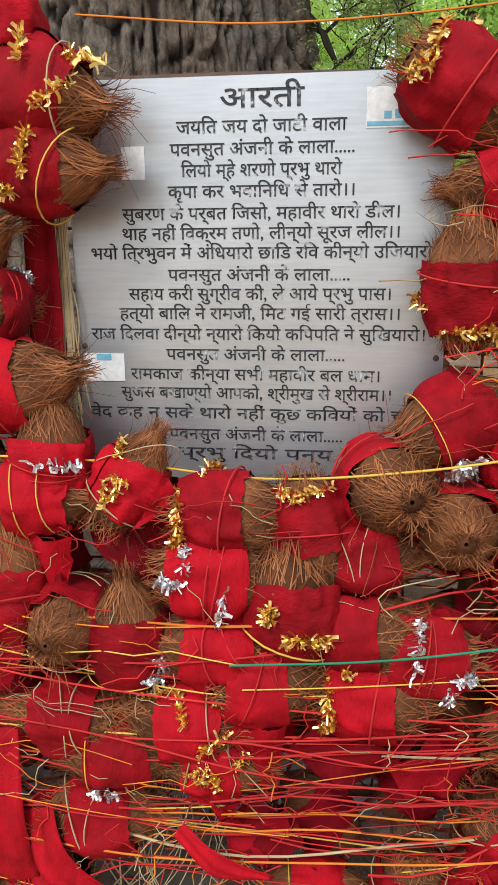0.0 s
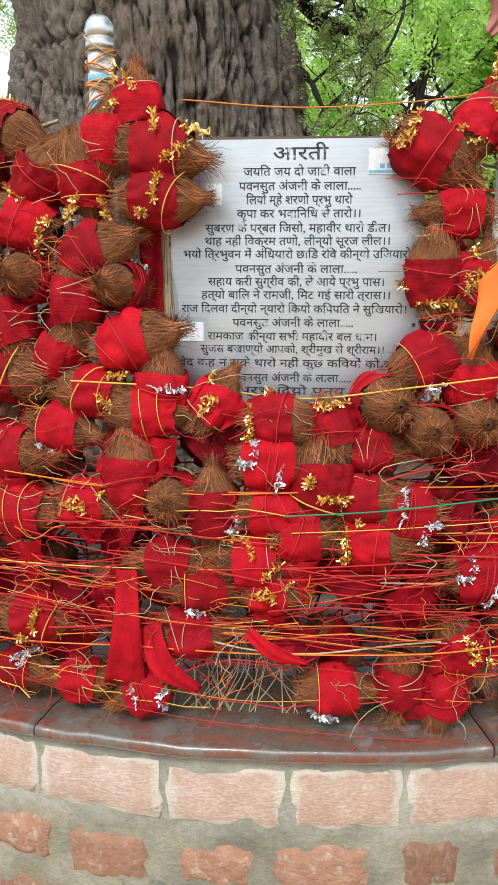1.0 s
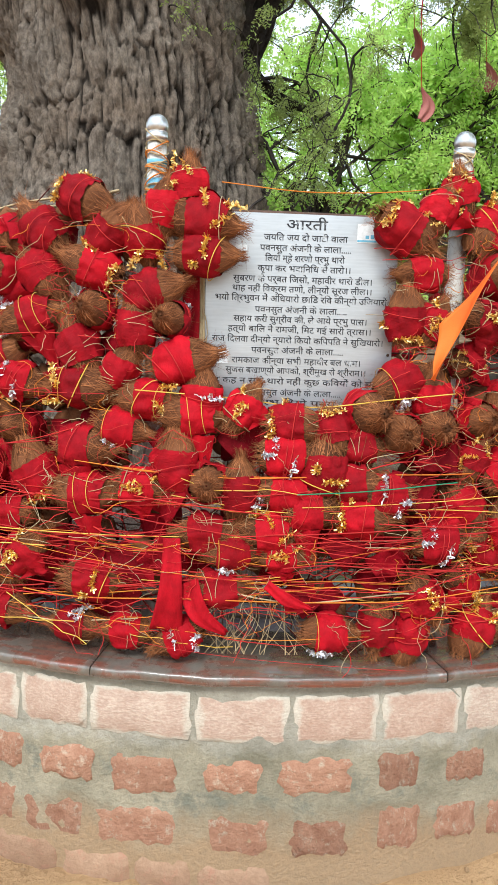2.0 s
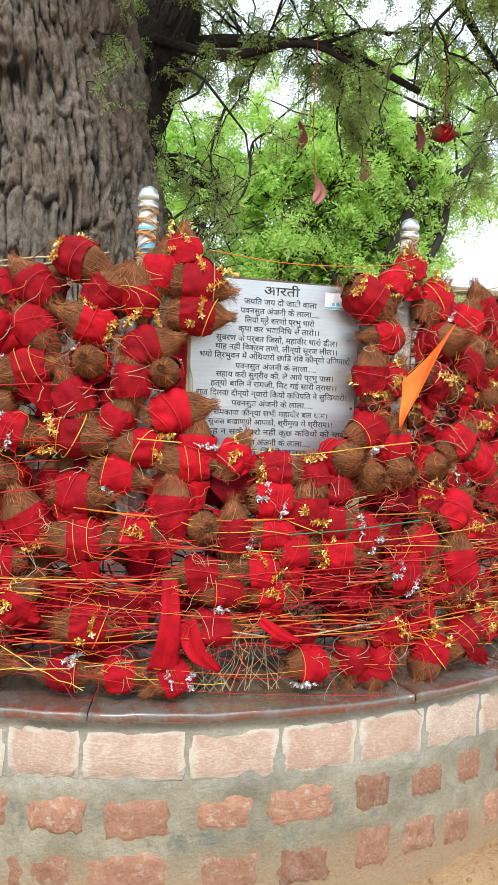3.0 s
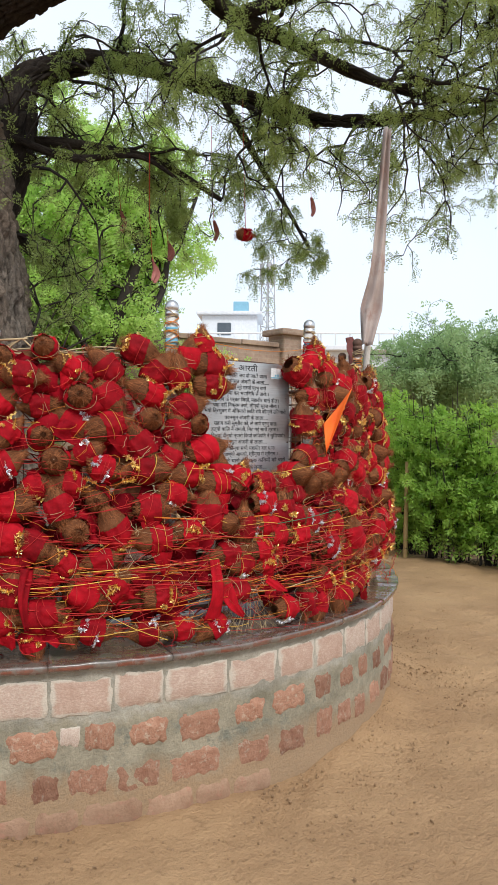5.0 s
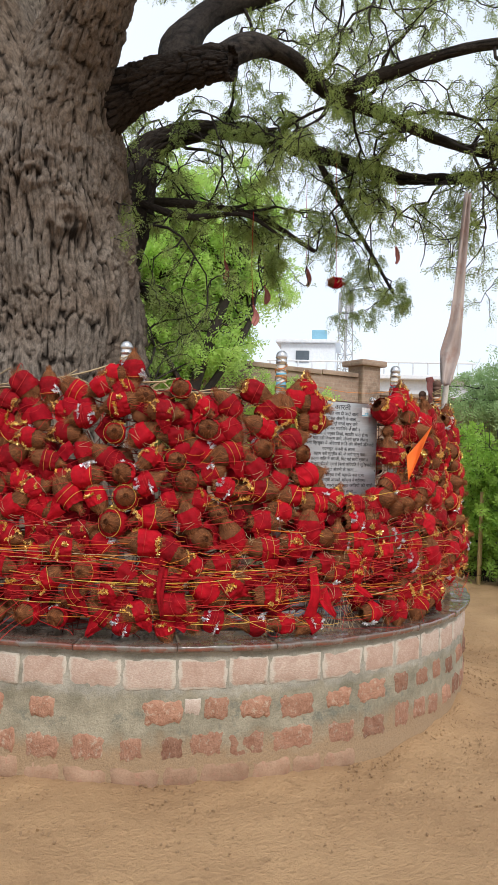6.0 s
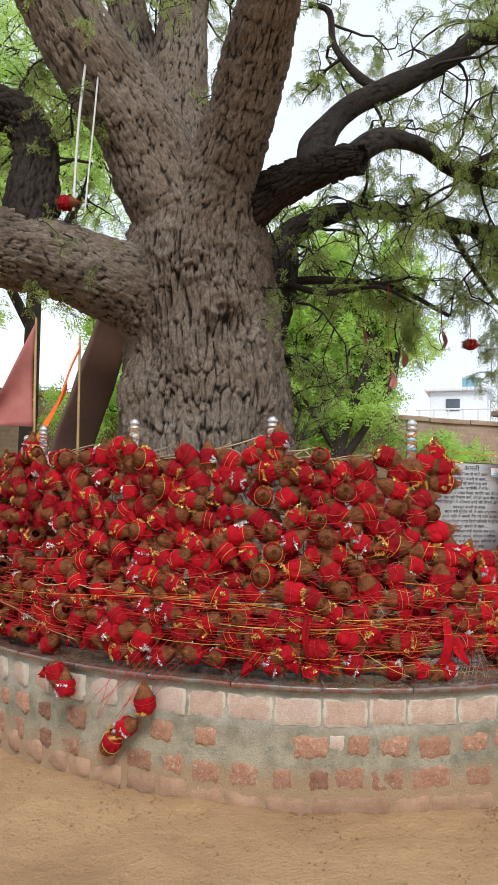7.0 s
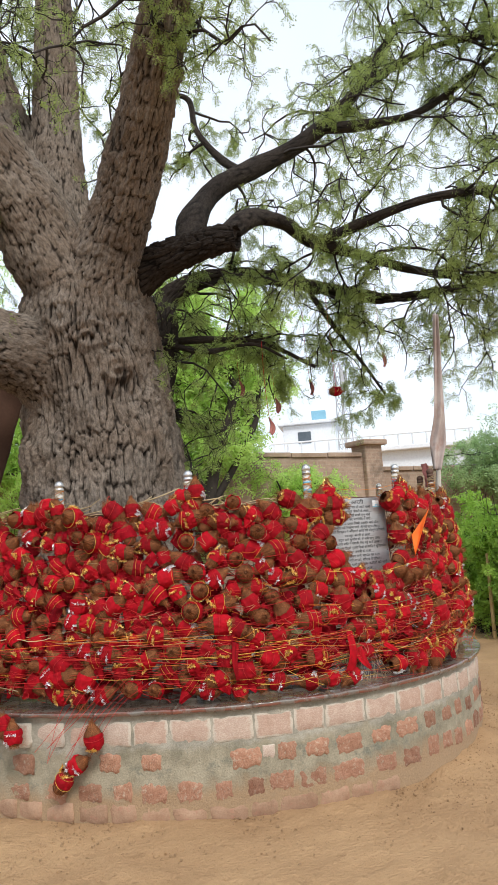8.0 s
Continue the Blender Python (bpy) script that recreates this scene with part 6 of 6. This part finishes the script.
def lettering(text, x0, x1, z, height):
    cu = bpy.data.curves.new("lettering", "FONT")
    cu.body = shaped(text)
    cu.resolution_u = 2
    cu.align_x = "CENTER"
    cu.offset = 0.009
    tmp = bpy.data.objects.new("lettering", cu)
    scene.collection.objects.link(tmp)
    me = bpy.data.meshes.new_from_object(tmp.evaluated_get(bpy.context.evaluated_depsgraph_get()))
    bpy.data.objects.remove(tmp)
    bpy.data.curves.remove(cu)
    n = len(me.vertices)
    co = np.empty(n * 3, np.float32)
    me.vertices.foreach_get("co", co)
    co = co.reshape(-1, 3)
    sx = (x1 - x0) / (co[:, 0].max() - co[:, 0].min())
    co[:, 0] = (co[:, 0] - (co[:, 0].max() + co[:, 0].min()) / 2) * sx
    sz = height / 0.95
    v = np.stack([co[:, 0], np.full(n, -0.0012), (co[:, 1] - 0.33) * sz], -1) + np.array(at_sign((x0 + x1) / 2, z))
    me.vertices.foreach_set("co", v.astype(np.float32).ravel())
    me.materials.clear()
    me.name = "lettering"
    return put_mesh("lettering", me, M_INK, sign)


LINES = [
    ("आरती", -0.121, 0.007, 2.091, 0.040), ("जयति जय दो जाटी वाला", -0.190, 0.071, 2.051, 0.026), ("पवनसुत अंजनी के लाला.....", -0.201, 0.083, 2.019, 0.026),
    ("लियो म्हे शरणो प्रभु थारो", -0.184, 0.065, 1.988, 0.026), ("कृपा कर भवानिधि से तारो।।", -0.206, 0.084, 1.957, 0.026), ("सुबरण के पर्बत जिसो, महावीर थारो डील।", -0.281, 0.153, 1.924, 0.026),
    ("थाह नहीं विक्रम तणो, लीन्यो सूरज लील।।", -0.282, 0.154, 1.894, 0.026), ("भयो त्रिभुवन में अंधियारो छाडि रवि कीन्यो उजियारो", -0.335, 0.205, 1.864, 0.026), ("पवनसुत अंजनी के लाला.....", -0.210, 0.080, 1.830, 0.026),
    ("सहाय करी सुग्रीव की, ले आये प्रभु पास।", -0.276, 0.144, 1.800, 0.026), ("हत्यो बालि ने रामजी, मिट गई सारी त्रास।।", -0.293, 0.159, 1.769, 0.026), ("राज दिलवा दीन्यो न्यारो कियो कपिपति ने सुखियारो।", -0.342, 0.199, 1.736, 0.026),
    ("पवनसुत अंजनी के लाला.....", -0.217, 0.075, 1.703, 0.026), ("रामकाज कीन्या सभी महावीर बल धाम।", -0.278, 0.131, 1.670, 0.026), ("सुजस बखाण्यो आपको, श्रीमुख से श्रीराम।।", -0.296, 0.150, 1.639, 0.026),
    ("वेद कह न सके थारो नहीं कुछ कवियों को चारो", -0.351, 0.205, 1.605, 0.026), ("पवनसुत अंजनी के लाला.....", -0.216, 0.074, 1.569, 0.026), ("प्रभु दियो पन्य", -0.20, 0.06, 1.537, 0.026),
]
for line in LINES:
    lettering(*line)
for x0, x1, z0, z1, mat, y in ((-0.358, -0.288, 1.657, 1.703, M_PAPER, -0.0016), (0.099, 0.171, 2.043, 2.100, M_PAPER, -0.0016), (-0.278, -0.241, 1.976, 2.025, M_PAPER, -0.0016),
                               (0.100, 0.170, 2.046, 2.052, M_BLUE, -0.0024), (0.125, 0.136, 2.056, 2.066, M_BLUE, -0.0024), (0.141, 0.152, 2.056, 2.068, M_BLUE, -0.0024), (-0.335, -0.310, 1.692, 1.702, M_BLUE, -0.0024)):
    bm = bmesh.new()
    box(bm, (x1 - x0, 0.0006, z1 - z0), at_sign((x0 + x1) / 2, (z0 + z1) / 2, y))
    part("sticker", bm, mat, sign, "worn white sticker" if mat is M_PAPER else "blue printed bar")
for x, z in ((-0.355, 1.715), (0.218, 1.70), (-0.355, 2.112), (0.218, 2.112)):
    bm = bmesh.new()
    bmesh.ops.create_uvsphere(bm, u_segments=10, v_segments=6, radius=0.005, matrix=Matrix.Translation(at_sign(x, z, -0.001)) @ Matrix.Diagonal((1, 0.5, 1, 1)))
    part("screw", bm, M_IRON, sign, smooth=True)

# ---------------------------------------------------------------- flags
def pennant(name, corners, mat, label, seed, rip=0.012):
    """A flag between two upper corners and a lower tip, with folds."""
    a, b, c = (np.array(p, float) for p in corners)
    n = 14
    v = []
    nrm = unit(np.cross(b - a, c - a))
    for i in range(n + 1):
        t = i / n
        p, q = a + (c - a) * t, b + (c - b) * t
        for j in range(n + 1):
            u = j / n
            v.append(p + (q - p) * u + nrm * rip * (math.sin(u * 5 + seed) + 0.5 * math.sin(t * 7 + u * 3)))
    i, j = np.meshgrid(np.arange(n), np.arange(n), indexing="ij")
    m = n + 1
    f = np.stack([i * m + j, (i + 1) * m + j, (i + 1) * m + j + 1, i * m + j + 1], -1).reshape(-1, 4)
    ob = put_mesh(name, raw_mesh(name, np.array(v), f), mat)
    so = ob.modifiers.new("thickness", "SOLIDIFY")
    so.thickness = 0.0012
    return tagged(ob, label, "flag")


pennant("orange_flag", [(0.485, 1.34, 2.0), (0.335, 1.41, 1.80), (0.315, 1.365, 1.64)], M_ORANGE, "saffron orange cloth pennant tied to the fence", 2)
pennant("orange_flag", [(-2.36, 3.84, 3.14), (-2.43, 3.83, 2.75), (-2.68, 3.65, 2.28)], M_ORANGE, "saffron orange cloth pennant tied to the fence", 4, 0.03)
pennant("faded_flag", [(-2.74, 3.70, 3.25), (-2.72, 3.70, 2.40), (-3.10, 3.66, 2.40)], M_FADED, "faded red cloth flag hanging from a bough", 5, 0.03)
for p0, p1 in (((-2.33, 3.85, 2.0), (-2.35, 3.85, 3.2)), ((-2.70, 3.72, 2.0), (-2.73, 3.71, 3.3))):
    v, f = tube_arrays(np.array([p0, p1]), np.array([0.012, 0.010]), 8)[:2]
    tagged(put_mesh("flag_stick", raw_mesh("flag_stick", v, f), M_BAMBOO), "thin wooden flag stick tied to the fence", "stick")
pole = thing("flag_pole", (2.02, 2.80, 0), "leaning pole wound with faded white cloth", "pole")
v, f = tube_arrays(np.array([(-0.02, -0.06, 0.74), (-0.10, -0.2, 2.3), (-0.26, -0.53, 4.02)]), np.array([0.03, 0.026, 0.016]), 12)[:2]
put_mesh("shaft", raw_mesh("shaft", v, f), M_PIPE, pole)
ribbon("banner", [(-0.27, -0.55, 4.0), (-0.235, -0.48, 3.5), (-0.22, -0.42, 3.0), (-0.22, -0.36, 2.7), (-0.26, -0.36, 2.42)], [0.05, 0.08, 0.11, 0.16, 0.08], M_WHITE_CLOTH, "faded white cloth banner", 0.03, pole, 3, (0.75, -0.6, 0))
ribbon("red_cloth_strip", [ring(62.5, 2.31, 2.52), ring(62.5, 2.33, 2.40), ring(62.0, 2.33, 2.27)], [0.04, 0.11, 0.10], M_FADED, "faded red cloth knotted on a post", 0.03, seed=2, across=(0.8, 0.5, 0))

# cloth scraps hanging in the boughs
for k, (x, y, z) in enumerate(((0.84, 4.04, 3.11), (1.44, 4.76, 3.50), (2.8, 4.2, 4.05), (1.73, 4.4, 3.67), (0.92, 4.75, 3.69))):
    ribbon("cloth_scrap", [(x - 0.02, y, z + 0.10), (x + 0.03, y + 0.02, z), (x - 0.01, y, z - 0.09)], [0.015, 0.10, 0.05], M_FADED, "faded red cloth scrap tied to a twig", 0.010, seed=k)
    strand("hanging_thread", [(x - 0.02, y, z + 0.10), (x - 0.05, y, z + 0.5), (x - 0.04, y + 0.02, z + 1.0)], 0.0025, M_THREAD_R, "red thread hanging from a bough", tree)
strand("hanging_thread", [(1.63, 3.80, 3.55), (1.62, 3.82, 4.2), (1.66, 3.9, 4.9)], 0.0025, M_THREAD_R, "red thread hanging from a bough", tree)

prop = thing("leaning_prop", (-2.25, 5.62, 0), "dark brown leaning prop under the low bough", "prop")
bm = bmesh.new()
box(bm, (0.40, 0.30, 4.1), (-0.02, 0.05, 1.9), Matrix.Rotation(radians(17), 3, "Y"), bevel=0.035, segments=3)
bmesh.ops.subdivide_edges(bm, edges=[e for e in bm.edges if e.calc_length() > 1.0], cuts=14, use_grid_fill=True)
for vert in bm.verts:
    vert.co += Vector(vnoise(np.array([vert.co * 5, vert.co * 5 + Vector((9, 4, 2)), vert.co * 5 + Vector((3, 8, 5))])) - 0.5) * 0.045
part("prop_beam", bm, M_PROP, prop, smooth=True)
for k, x in enumerate((-2.43, -2.33)):
    strand("white_rope", [(x, 4.0, 4.35), (x + 0.02 + 0.03 * k, 3.99, 5.2), (x + 0.10, 3.98, 6.2)], 0.013 if k == 0 else 0.009, M_PAPER, "white rope hanging over the low bough", tree)
